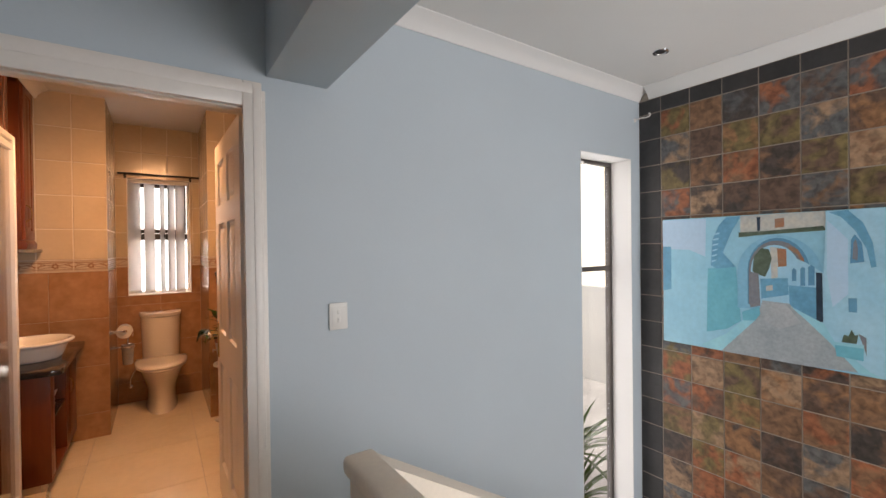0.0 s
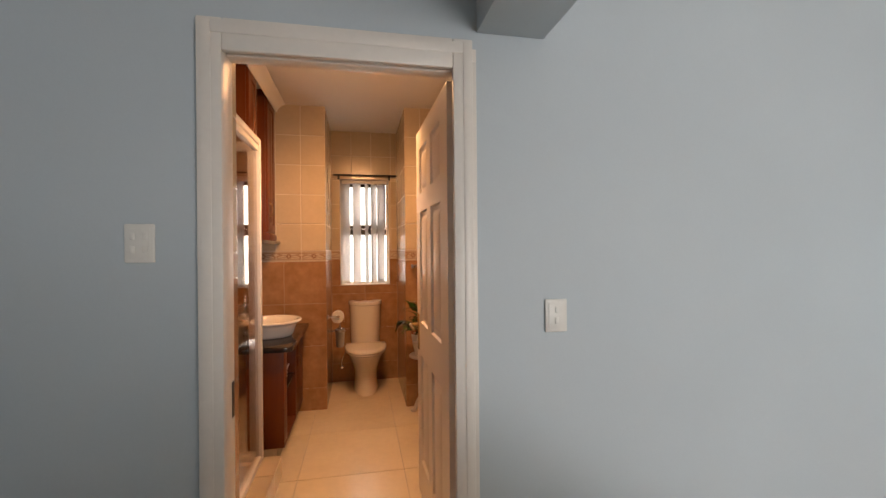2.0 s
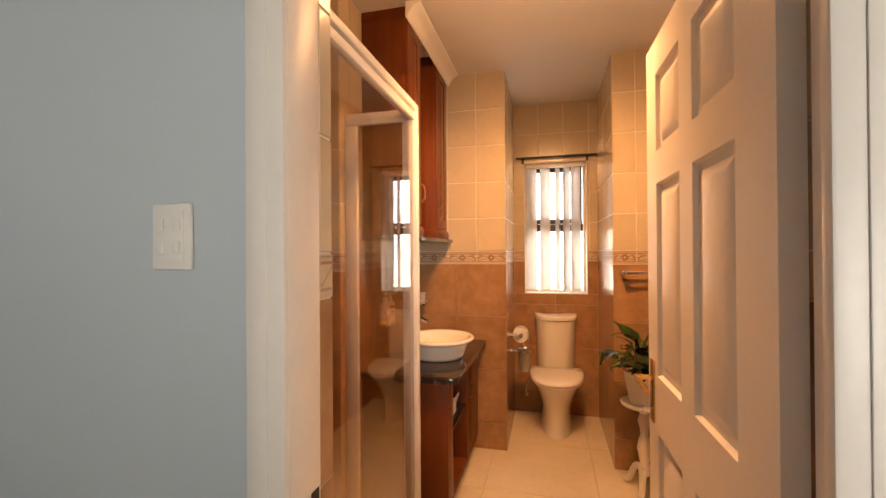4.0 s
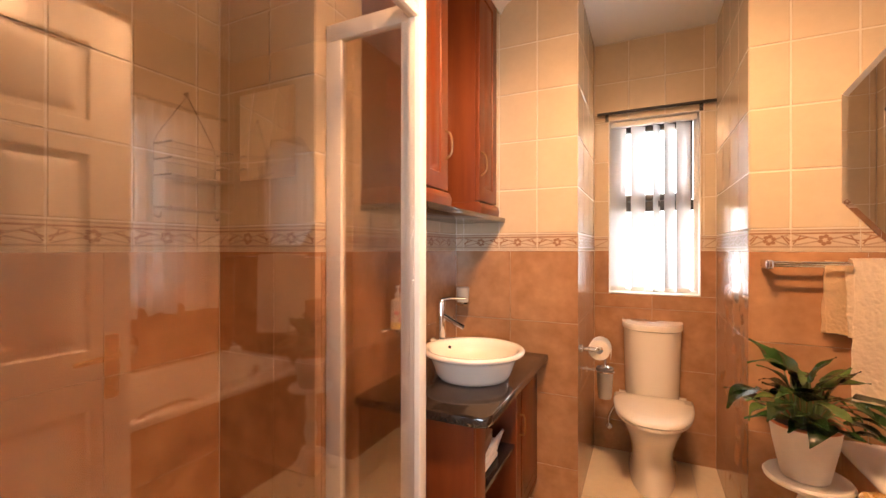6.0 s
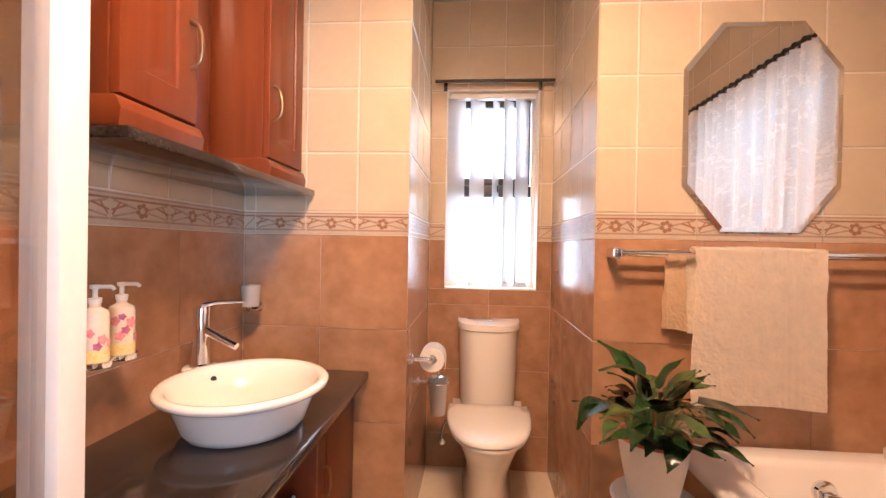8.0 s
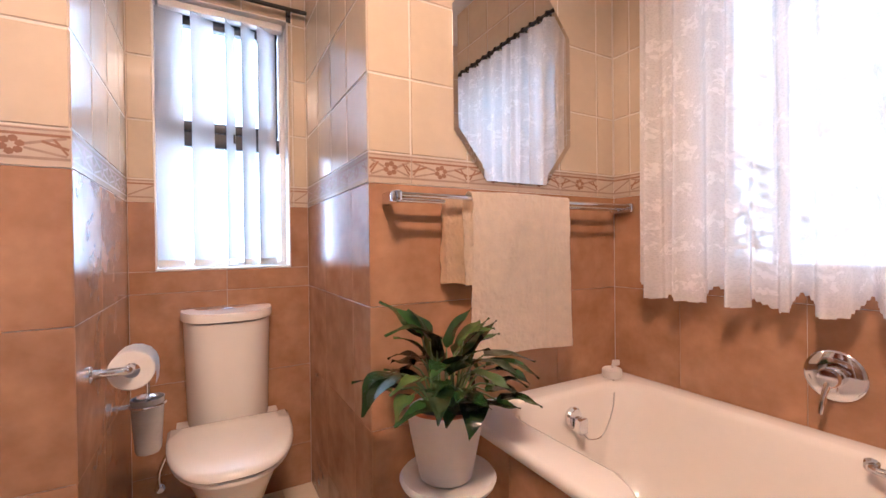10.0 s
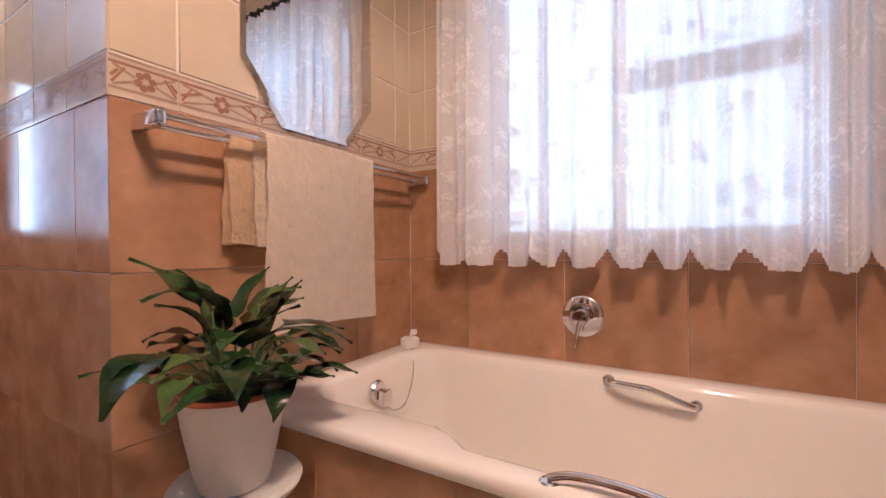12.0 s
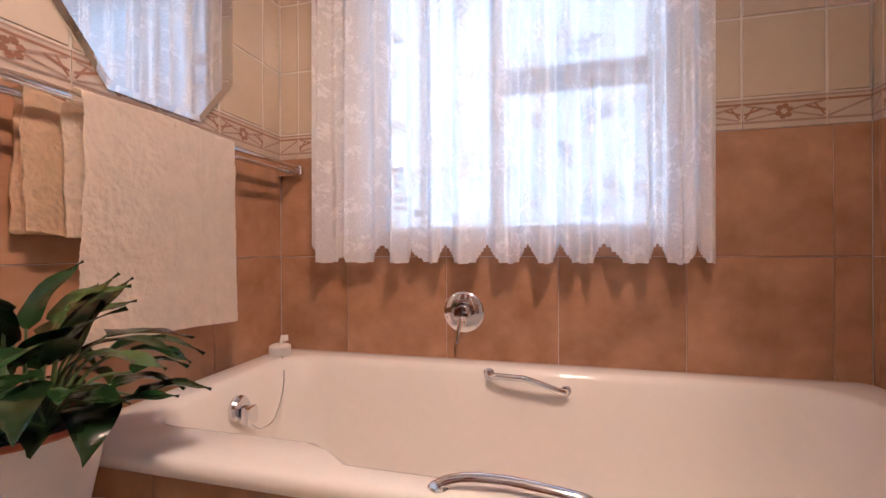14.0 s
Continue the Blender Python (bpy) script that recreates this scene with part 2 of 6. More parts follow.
GRANITE = shader("dark_granite", (0.030, 0.022, 0.019), 0.12, vary=0.22, scale=140, grain=420, bump=0.0, coat=0.3)
TOWEL = shader("cream_towelling", (0.95, 0.83, 0.67), 0.95, vary=0.04, scale=30, grain=160, bump=0.5)
TOWEL_TAN = shader("tan_towelling", (0.86, 0.66, 0.42), 0.95, vary=0.05, scale=30, grain=160, bump=0.5)
TOWEL.node_tree.nodes["Principled BSDF"].inputs["Sheen Weight"].default_value = 0.6
POT_WHITE = shader("off_white_pot", (0.78, 0.74, 0.68), 0.4, vary=0.03, scale=6, grain=50)
TERRACOTTA = shader("terracotta_liner", (0.42, 0.12, 0.05), 0.6, vary=0.1, scale=10, grain=60)
SOIL = shader("potting_soil", (0.02, 0.013, 0.008), 0.95, vary=0.4, scale=30, grain=120, bump=0.8)
LEAF = shader("glossy_green_leaf", (0.023, 0.057, 0.0135), 0.21, vary=0.3, scale=9, grain=40, bump=0.05, rand=0.35)
LEAF_LIGHT = shader("variegated_leaf", (0.11, 0.14, 0.037), 0.22, second=(0.04, 0.095, 0.02), vary=0.25, scale=38, grain=60, bump=0.05, rand=0.2)
STALK = shader("green_stalk", (0.12, 0.17, 0.05), 0.4, vary=0.2, scale=20, grain=60, bump=0.0)
PLASTIC = shader("white_plastic", (0.76, 0.75, 0.71), 0.35, vary=0.02, scale=8, grain=60)
PAPER = shader("tissue_paper", (0.82, 0.79, 0.74), 0.95, vary=0.03, scale=20, grain=150, bump=0.2)
BLIND = shader("blind_fabric", (0.62, 0.61, 0.61), 0.85, vary=0.04, scale=8, grain=200, bump=0.1)
bn, blink = BLIND.node_tree.nodes, BLIND.node_tree.links.new
btr, bmix = bn.new("ShaderNodeBsdfTranslucent"), bn.new("ShaderNodeMixShader")
btr.inputs[0].default_value, bmix.inputs[0].default_value = (0.66, 0.65, 0.66, 1), 0.06
blink(bn["Principled BSDF"].outputs[0], bmix.inputs[1]), blink(btr.outputs[0], bmix.inputs[2]), blink(bmix.outputs[0], bn["Material Output"].inputs[0])
SHOWER_GLASS = glass("shower_glass", (0.90, 0.85, 0.80), clear=0.8)
PANE = glass("window_glass", (0.97, 0.98, 0.98))
FROST = shader("frosted_glass", (0.42, 0.40, 0.38), 0.2, vary=0.04, scale=10, grain=80, bump=0.02, coat=0.3)
LACE = lace("white_lace")
MIRROR = shader("mirror_silver", (0.9, 0.9, 0.9), 0.0, 1.0, vary=0.0, bump=0.0)
MIRROR.node_tree.nodes["Principled BSDF"].inputs["Roughness"].default_value = 0.0
for old in list(MIRROR.node_tree.nodes["Principled BSDF"].inputs["Roughness"].links):
    MIRROR.node_tree.links.remove(old)
DAYLIGHT = glow("hazy_daylight", (0.95, 0.98, 1.0), 3.8)
DAYLIGHT_EAST = glow("leafy_daylight", (1.0, 0.87, 0.745), 1.5)
BULB = glow("lit_lamp_glass", (1.0, 0.72, 0.42), 9.0)
PARAPET = shader("beige_plaster", (0.84, 0.76, 0.65), 0.7, vary=0.05, scale=4, grain=90, bump=0.1)
GROUND = shader("pale_paving", (0.6, 0.57, 0.53), 0.9, vary=0.15, scale=2, grain=40, bump=0.3)
GARDEN_WALL = shader("white_garden_wall", (0.78, 0.76, 0.72), 0.85, vary=0.05, scale=1.5, grain=60, bump=0.2)
BARK = shader("bark", (0.12, 0.08, 0.055), 0.9, vary=0.3, scale=10, grain=60, bump=0.6)
FOLIAGE = shader("tree_leaves", (0.07, 0.11, 0.035), 0.6, vary=0.35, scale=3, grain=20, bump=0.0)
HALL_FLOOR = shader("beige_hall_tile", (0.66, 0.59, 0.49), 0.35, vary=0.08, scale=2, grain=30, rand=0.04)

# ---- mesh helpers ----


def mesh_of(bm, mats, smooth=None):
    me = bpy.data.meshes.new("mesh")
    bmesh.ops.recalc_face_normals(bm, faces=bm.faces)
    if smooth is not None:
        for f in bm.faces:
            f.smooth = True
        for e in bm.edges:
            if len(e.link_faces) == 2 and e.calc_face_angle(0) > radians(smooth):
                e.smooth = False
    bm.to_mesh(me)
    bm.free()
    for m in mats if isinstance(mats, (list, tuple)) else [mats]:
        me.materials.append(m)
    return me


def part(name, bm, material, parent, label="", smooth=35):
    ob = new(name, mesh_of(bm, material, smooth))
    ob.parent = parent
    return tagged(ob, label)


def thing(name, label, category, x=0.0, y=0.0, z=0.0, turn=0.0, group="", kind=""):
    ob = new(name)
    ob.matrix_basis = pose(x, y, z, 0, 0, turn)
    ob.empty_display_size = 0.1
    return tagged(ob, label, category, group, kind)


def solid(name, bm, material, label="", category="", kind="structure", group="", smooth=35):
    return tagged(new(name, mesh_of(bm, material, smooth)), label, category, group, kind)


def box(x0, x1, y0, y1, z0, z1, bevel=0.0, bm=None, seg=2):
    bm = bm or bmesh.new()
    made = bmesh.ops.create_cube(bm, size=1)["verts"]
    for v in made:
        v.co = Vector((x0 + (v.co.x + 0.5) * (x1 - x0), y0 + (v.co.y + 0.5) * (y1 - y0), z0 + (v.co.z + 0.5) * (z1 - z0)))
    if bevel:
        edges = list({e for v in made for e in v.link_edges})
        bmesh.ops.bevel(bm, geom=edges, offset=bevel, segments=seg, profile=0.5, affect="EDGES")
    return bm


def lathe(profile, seg=32, sx=1.0, sy=1.0, bm=None, m=None):
    """A turned body from (radius, height) pairs; closed where the radius is 0."""
    bm = bm or bmesh.new()
    m = m or Matrix()
    rings = []
    for r, z in profile:
        if r < 1e-5:
            rings.append([bm.verts.new(m @ Vector((0, 0, z)))])
        else:
            rings.append([bm.verts.new(m @ Vector((r * sx * math.cos(2 * math.pi * k / seg), r * sy * math.sin(2 * math.pi * k / seg), z))) for k in range(seg)])
    for a, b in zip(rings, rings[1:]):
        for k in range(seg):
            j = (k + 1) % seg
            quad = [a[k % len(a)], a[j % len(a)], b[j % len(b)], b[k % len(b)]]
            quad = list(dict.fromkeys(quad))
            if len(quad) > 2:
                bm.faces.new(quad)
    return bm


def tube(points, r, seg=10, bm=None, cap=True):
    """A round bar along a line of points; r may be a list."""
    bm = bm or bmesh.new()
    pts = [Vector(p) for p in points]
    rings, side = [], None
    for i, p in enumerate(pts):
        ahead = (pts[min(i + 1, len(pts) - 1)] - pts[max(i - 1, 0)]).normalized()
        side = ahead.orthogonal().normalized() if side is None else (side - ahead * side.dot(ahead)).normalized()
        up = ahead.cross(side)
        rad = r[i] if isinstance(r, (list, tuple)) else r
        rings.append([bm.verts.new(p + rad * (math.cos(2 * math.pi * k / seg) * side + math.sin(2 * math.pi * k / seg) * up)) for k in range(seg)])
    for a, b in zip(rings, rings[1:]):
        for k in range(seg):
            j = (k + 1) % seg
            bm.faces.new([a[k], a[j], b[j], b[k]])
    if cap:
        bm.faces.new(rings[0]), bm.faces.new(list(reversed(rings[-1])))
    return bm


def bend(points, steps=6):
    """A smooth line through the given corners (Catmull-Rom)."""
    p = [Vector(q) for q in points]
    p = [2 * p[0] - p[1], *p, 2 * p[-1] - p[-2]]
    out = []
    for a, b, c, d in zip(p, p[1:], p[2:], p[3:]):
        for k in range(steps):
            t = k / steps
            out.append(0.5 * (2 * b + (c - a) * t + (2 * a - 5 * b + 4 * c - d) * t * t + (3 * b - a - 3 * c + d) * t**3))
    return out + [p[-2]]


def prism(outline, axis, a, b, bevel=0.0, bm=None):
    """A flat outline pushed from a to b along an axis ('x': outline in y, z; 'y': x, z; 'z': x, y)."""
    bm = bm or bmesh.new()

    def put(u, v, w):
        return {"x": (w, u, v), "y": (u, w, v), "z": (u, v, w)}[axis]

    lo, hi = [bm.verts.new(put(u, v, a)) for u, v in outline], [bm.verts.new(put(u, v, b)) for u, v in outline]
    bm.faces.new(lo), bm.faces.new(list(reversed(hi)))
    n = len(outline)
    for k in range(n):
        bm.faces.new([lo[k], hi[k], hi[(k + 1) % n], lo[(k + 1) % n]])
    if bevel:
        bmesh.ops.bevel(bm, geom=list(bm.edges), offset=bevel, segments=2, profile=0.5, affect="EDGES")
    return bm


def slab(axis, p0, p1, u0, u1, z0, z1, holes=()):
    """A wall with real openings. axis 'y': faces at y = p0 and p1, u along x; axis 'x': faces at x, u along y. holes: (u0, u1, z0, z1)."""
    bm = bmesh.new()
    us = sorted({u0, u1, *(min(max(h[k], u0), u1) for h in holes for k in (0, 1))})
    zs = sorted({z0, z1, *(min(max(h[k], z0), z1) for h in holes for k in (2, 3))})
    full = {}
    for i in range(len(us) - 1):
        for j in range(len(zs) - 1):
            cu, cz = (us[i] + us[i + 1]) / 2, (zs[j] + zs[j + 1]) / 2
            full[i, j] = not any(h[0] < cu < h[1] and h[2] < cz < h[3] for h in holes)
    cache = {}

    def vert(i, j, p):
        key = (i, j, p)
        if key not in cache:
            cache[key] = bm.verts.new((us[i], p, zs[j]) if axis == "y" else (p, us[i], zs[j]))
        return cache[key]

    for (i, j), on in full.items():
        if not on:
            continue
        for p in (p0, p1):
            bm.faces.new([vert(i, j, p), vert(i + 1, j, p), vert(i + 1, j + 1, p), vert(i, j + 1, p)])
        for di, dj, a, b in ((-1, 0, (0, 0), (0, 1)), (1, 0, (1, 0), (1, 1)), (0, -1, (0, 0), (1, 0)), (0, 1, (0, 1), (1, 1))):
            if not full.get((i + di, j + dj), False):
                q, r = (i + a[0], j + a[1]), (i + b[0], j + b[1])
                bm.faces.new([vert(*q, p0), vert(*r, p0), vert(*r, p1), vert(*q, p1)])
    return bm


# ---- large structure ----
CEIL = 2.6
# planes of the tiled faces
WEST, NORTH_V, NORTH_B, EAST, SOUTH = -1.019, 4.16, 4.072, 1.35, 2.268
NICHE_W, NICHE_E, NICHE_N = -0.366, 0.305, 4.909
SHOWER_W, SHOWER_N = -1.47, 3.045
HALL, SOUTH_W = 1.914, 2.05
J = 0.003
wall_vanity = solid("wall_west", slab("x", -1.75, WEST - J, SHOWER_N + J, 4.3, 0, CEIL), GROUT, "tiled wall behind the vanity", "wall")
wall_shower = solid("wall_shower", slab("x", -1.75, SHOWER_W - J, SOUTH_W - J, SHOWER_N + J, 0, CEIL), GROUT, "tiled back wall of the shower", "wall")
wall_north_v = solid("wall_north_west", slab("y", NORTH_V + J, 5.15, WEST - J, NICHE_W - J, 0, CEIL), GROUT, "tiled wall between vanity and toilet recess", "wall")
wall_niche = solid("wall_niche", slab("y", NICHE_N + J, 5.10, NICHE_W - J, NICHE_E + J, 0, CEIL, [(-0.279, 0.227, 0.997, 2.103)]), GROUT, "tiled back wall of the toilet recess", "wall")
wall_north_b = solid("wall_north_east", slab("y", NORTH_B + J, 5.15, NICHE_E + J, 1.57, 0, CEIL), GROUT, "tiled wall at the end of the bath", "wall")
wall_east = solid("wall_east", slab("x", EAST + J, 1.57, 2.14, NORTH_B + J, 0, CEIL, [(2.76, 3.727, 0.98, 2.1)]), GROUT, "tiled window wall beside the bath", "wall")
wall_south = solid("wall_south", slab("y", 2.047, SOUTH - J, 0.36, EAST, 0, CEIL), GROUT, "tiled inner face of the door wall at the bath's end", "wall")
wall_hall = solid("wall_hall", slab("y", HALL, SOUTH_W - J, -1.75, 1.45, -1.7, 2.72, [(-0.557, 0.3385, 0, 2.09)]), WALL_PAINT, "blue-grey painted hall wall round the bathroom door", "wall")
solid("wall_hall_window", slab("y", HALL, 2.14, 1.45, 3.4, -1.7, 2.72, [(2.41, 3.02, -1.1, 2.087)]), WALL_PAINT, "blue-grey painted hall wall round the tall window", "wall")
stub = solid("wall_reveal", box(-0.5568, -0.515, 2.0005, 2.0465, 0, 2.0885), GROUT, "tiled reveal beside the door frame", "wall")
ceiling_bath = solid("ceiling", box(-1.75, 1.6, SOUTH_W - J, 5.15, CEIL, CEIL + 0.12), WHITE_PAINT, "white painted bathroom ceiling", "ceiling")
floor_bath = solid("floor", box(-1.75, 1.6, 1.917, 5.15, -0.2, -0.004), GROUT, "beige tiled bathroom floor", "floor")
floor_hall = solid("floor_hall", slab("y", -3.1, 1.914, -1.75, 0.30, -0.2, 0.0), HALL_FLOOR, "beige landing floor", "floor")
floor_low = solid("floor_stairwell", box(0.30, 3.4, -3.1, 1.914, -1.75, -1.6), HALL_FLOOR, "lower floor of the stairwell", "floor")
solid("wall_landing", box(0.24, 0.30, -3.1, 1.914, -1.6, -0.2), WALL_PAINT, "painted edge of the landing", "wall")
wall_slate = solid("wall_slate", slab("x", 3.137 + J, 3.4, -3.1, HALL, -1.7, 2.72), SLATE_GROUT, "slate-clad stairwell wall", "wall")
# unseen closing wall; its opening is added to let the hall's fill lamp in
solid("wall_hall_south", slab("y", -3.3, -3.1, -1.75, 3.4, -1.75, 2.72, [(1.3, 3.1, 0.1, 2.2)]), WALL_PAINT, "unseen closing wall behind the stairs with an added opening for the fill lamp", "wall")
solid("wall_hall_west", slab("x", -1.75, -1.5, -3.1, HALL, 0, 2.72), WALL_PAINT, "painted west wall of the hall", "wall")
ceiling_hall = solid("ceiling_hall", box(-1.75, 3.4, -3.3, 1.914, 2.635, 2.72), WHITE_PAINT, "white painted hall ceiling", "ceiling")
solid("beam", box(0.343, 0.607, -3.1, HALL, 2.155, 2.635, 0.004), WALL_PAINT, "painted downstand beam under the hall ceiling", "beam")


def cornice(x0, y0, x1, y1, z, size, label):
    """A coved strip under the ceiling from (x0, y0) to (x1, y1), hollow to the right of the way."""
    ahead = Vector((x1 - x0, y1 - y0, 0))
    side = Vector((ahead.y, -ahead.x, 0)).normalized()
    prof = [(0.0, 0.0), (0.0, -size), (0.006, -size), (0.012, -size * 0.9), (size * 0.28, -size * 0.62), (size * 0.6, -size * 0.3), (size * 0.9, -0.012), (size, -0.006), (size, 0.0)]
    bm = bmesh.new()
    rows = []
    for base in (Vector((x0, y0, z)), Vector((x1, y1, z))):
        rows.append([bm.verts.new(base + side * u + Vector((0, 0, v))) for u, v in prof])
    n = len(prof)
    for k in range(n):
        bm.faces.new([rows[0][k], rows[0][(k + 1) % n], rows[1][(k + 1) % n], rows[1][k]])
    bm.faces.new(rows[0]), bm.faces.new(list(reversed(rows[1])))
    return solid("trim", bm, WHITE_PAINT, label, "cornice")


cornice(0.607, HALL, 3.137, HALL, 2.635, 0.085, "white coved cornice along the hall wall")
cornice(3.137, HALL - 0.085, 3.137, -3.1, 2.635, 0.085, "white coved cornice along the slate wall")
cornice(-0.765, 3.25, -0.765, NORTH_V, CEIL, 0.075, "white coved cornice in front of the wall cabinets")

# ground and garden outside
solid("ground", box(-60, 60, 2.2, 90, -1.35, -1.25), GROUND, "pale paved ground outside", "ground")
solid("wall_garden", box(-6, 9, 6.6, 6.8, -1.25, -0.6), GARDEN_WALL, "white garden wall outside the windows", "wall")
solid("wall_boundary", box(7.0, 7.2, 2.3, 6.6, -1.25, 0.6), GARDEN_WALL, "white boundary wall beyond the bath window", "wall")


def blade_plant(x, y, z, n, size, seed):
    """A rosette of stiff pointed leaves."""
    rnd = random.Random(seed)
    t = thing("garden_plant", "spiky green garden plant outside the tall window", "plant", x, y, z)
    part("trunk", lathe([(0.05, 0), (0.045, 0.3), (0.05, 0.62), (0, 0.64)], 10), BARK, t)
    for k in range(n):
        a, tilt, ln = rnd.uniform(0, 6.283), rnd.uniform(0.15, 1.35), size * rnd.uniform(0.7, 1.1)
        bm = bmesh.new()
        rows = []
        for i in range(6):
            s = i / 5
            w = 0.028 * (1 - s) ** 0.7 + 0.001
            el = math.pi / 2 - tilt - 0.5 * s
            d = Vector((math.cos(a) * math.cos(el), math.sin(a) * math.cos(el), math.sin(el)))
            side = Vector((-math.sin(a), math.cos(a), 0))
            p = Vector((0, 0, 0.6)) + d * ln * s
            rows.append([bm.verts.new(p - side * w), bm.verts.new(p + Vector((0, 0, -0.006))), bm.verts.new(p + side * w)])
        for r, q in zip(rows, rows[1:]):
            bm.faces.new([r[0], r[1], q[1], q[0]]), bm.faces.new([r[1], r[2], q[2], q[1]])
        part("leaf", bm, LEAF_LIGHT, t)
    return t


blade_plant(3.35, 2.75, -1.25, 34, 0.75, 3)
blade_plant(3.15, 2.6, -1.6, 30, 0.7, 5)


def tree(x, y, h, seed):
    rnd = random.Random(seed)
    t = thing("tree", "leafy garden tree beyond the bath window", "tree", x, y, -1.25)
    trunk = bend([(0, 0, 0), (0.06, 0.03, h * 0.3), (-0.03, 0.05, h * 0.55), (0.05, 0, h * 0.8)], 4)
    part("trunk", tube(trunk, [0.11 * (1 - 0.8 * k / len(trunk)) for k in range(len(trunk))], 8), BARK, t)
    verts, faces = [], []
    for limb in range(7):
        a, z0 = limb * 0.9 + rnd.uniform(-0.3, 0.3), h * rnd.uniform(0.35, 0.75)
        tip = Vector((math.cos(a) * h * 0.3, math.sin(a) * h * 0.3, z0 + h * rnd.uniform(0.08, 0.25)))
        part("limb", tube(bend([(0, 0, z0), tip * 0.5 + Vector((0, 0, z0 * 0.5)), tip], 3), [0.04, 0.036, 0.03, 0.025, 0.02, 0.015, 0.01], 6), BARK, t)
        for k in range(330):
            c = tip + Vector((rnd.gauss(0, 1), rnd.gauss(0, 1), rnd.gauss(0, 0.8))) * h * 0.1
            d, e = Vector((rnd.gauss(0, 1), rnd.gauss(0, 1), rnd.gauss(0, 1))).normalized(), Vector((rnd.gauss(0, 1), rnd.gauss(0, 1), rnd.gauss(0, 1)))
            e = (e - d * e.dot(d)).normalized()
            s, i = rnd.uniform(0.035, 0.07), len(verts)
            verts += [c - d * s, c + e * s * 0.45, c + d * s, c - e * s * 0.45]
            faces.append((i, i + 1, i + 2, i + 3))
    me = bpy.data.meshes.new("crown")
    me.from_pydata(verts, [], faces)
    me.materials.append(FOLIAGE)
    crown = new("crown", me)
    crown.parent = t
    tagged(crown, kind="stuff")


tree(3.0, 5.9, 3.2, 2)
solid("backdrop", box(-6, 9.4, 9.05, 9.15, -1.25, 9), DAYLIGHT, "bright hazy sky beyond the garden", "sky", kind="structure")
solid("backdrop", box(9.5, 9.6, -6.0, 9.0, -1.25, 9), DAYLIGHT_EAST, "bright hazy sky beyond the bath window", "sky", kind="structure")

# ---- hall ----


def ring_frame(u0, u1, z0, z1, w, p0, p1, axis="y", sides="lrtb", bevel=0.003, bm=None):
    """Rails round an opening, joined in one mesh: u across, z up, p through the wall."""
    bm = bm or bmesh.new()

    def bar(a0, a1, b0, b1):
        if axis == "y":
            box(a0, a1, p0, p1, b0, b1, bevel, bm)
        else:
            box(p0, p1, a0, a1, b0, b1, bevel, bm)

    lo, hi = z0 + (w if "b" in sides else 0), z1 - (w if "t" in sides else 0)
    if "l" in sides:
        bar(u0, u0 + w, lo, hi)
    if "r" in sides:
        bar(u1 - w, u1, lo, hi)
    if "t" in sides:
        bar(u0, u1, hi, z1)
    if "b" in sides:
        bar(u0, u1, z0, lo)
    return bm


# bathroom door: lining, architrave and the open six-panel leaf
door = thing("door_1", "open white six-panel door with brass handle in a white frame", "door", kind="structure")
lining = ring_frame(-0.5565, 0.338, 0, 2.0895, 0.045, 1.90, 2.0, sides="lrt")
box(-0.5115, 0.293, 1.9, 2.0, 2.024, 2.0445, 0.003, lining)
part("door_frame", lining, WHITE_GLOSS, door)
arch = bmesh.new()
for x0, x1, z0, z1 in ((-0.590, -0.513, 0, 2.118), (0.249, 0.322, 0, 2.118), (-0.513, 0.249, 2.012, 2.118)):
    box(x0, x1, 1.889, 1.9135, z0, z1, 0.006, arch)
for x0, x1, z0, z1 in ((-0.578, -0.545, 0, 2.106), (0.286, 0.312, 0, 2.106), (-0.545, 0.286, 2.066, 2.106)):
    box(x0, x1, 1.8855, 1.889, z0, z1, 0.0015, arch)
part("architrave", arch, WHITE_GLOSS, door)
stop = ring_frame(-0.511, 0.2925, 0, 2.0235, 0.012, 1.93, 1.99, sides="rt", bevel=0.002)
part("door_stop", stop, WHITE_GLOSS, door)
LEAF_W, LEAF_H, LEAF_T = 0.797, 2.008, 0.04
leaf_bm = bmesh.new()
us = [0, 0.142, 0.367, 0.462, 0.687, LEAF_W]
zs = [0, 0.2, 0.78, 0.96, 1.56, 1.66, 1.9, LEAF_H]
grid = {}
for side in (0, 1):
    for i, u in enumerate(us):
        for j, z in enumerate(zs):
            grid[i, j, side] = leaf_bm.verts.new((u, (-LEAF_T / 2, LEAF_T / 2)[side], z))
for side in (0, 1):
    out = (-1, 1)[side]
    for i in range(5):
        for j in range(7):
            ring = [grid[i, j, side], grid[i + 1, j, side], grid[i + 1, j + 1, side], grid[i, j + 1, side]]
            if i in (1, 3) and j in (1, 3, 5):
                for inset, depth in ((0.0, 0.012), (0.018, 0.014), (0.03, 0.008), (0.05, 0.002)):
                    cx = (us[i] + us[i + 1]) / 2, (zs[j] + zs[j + 1]) / 2
                    nxt = []
                    for a, b in ((i, j), (i + 1, j), (i + 1, j + 1), (i, j + 1)):
                        u, z = us[a], zs[b]
                        nxt.append(leaf_bm.verts.new((u + (inset + 0.006) * (1 if u < cx[0] else -1), out * (LEAF_T / 2 - depth), z + (inset + 0.006) * (1 if z < cx[1] else -1))))
                    for k in range(4):
                        leaf_bm.faces.new([ring[k], ring[(k + 1) % 4], nxt[(k + 1) % 4], nxt[k]])
                    ring = nxt
            leaf_bm.faces.new(ring)
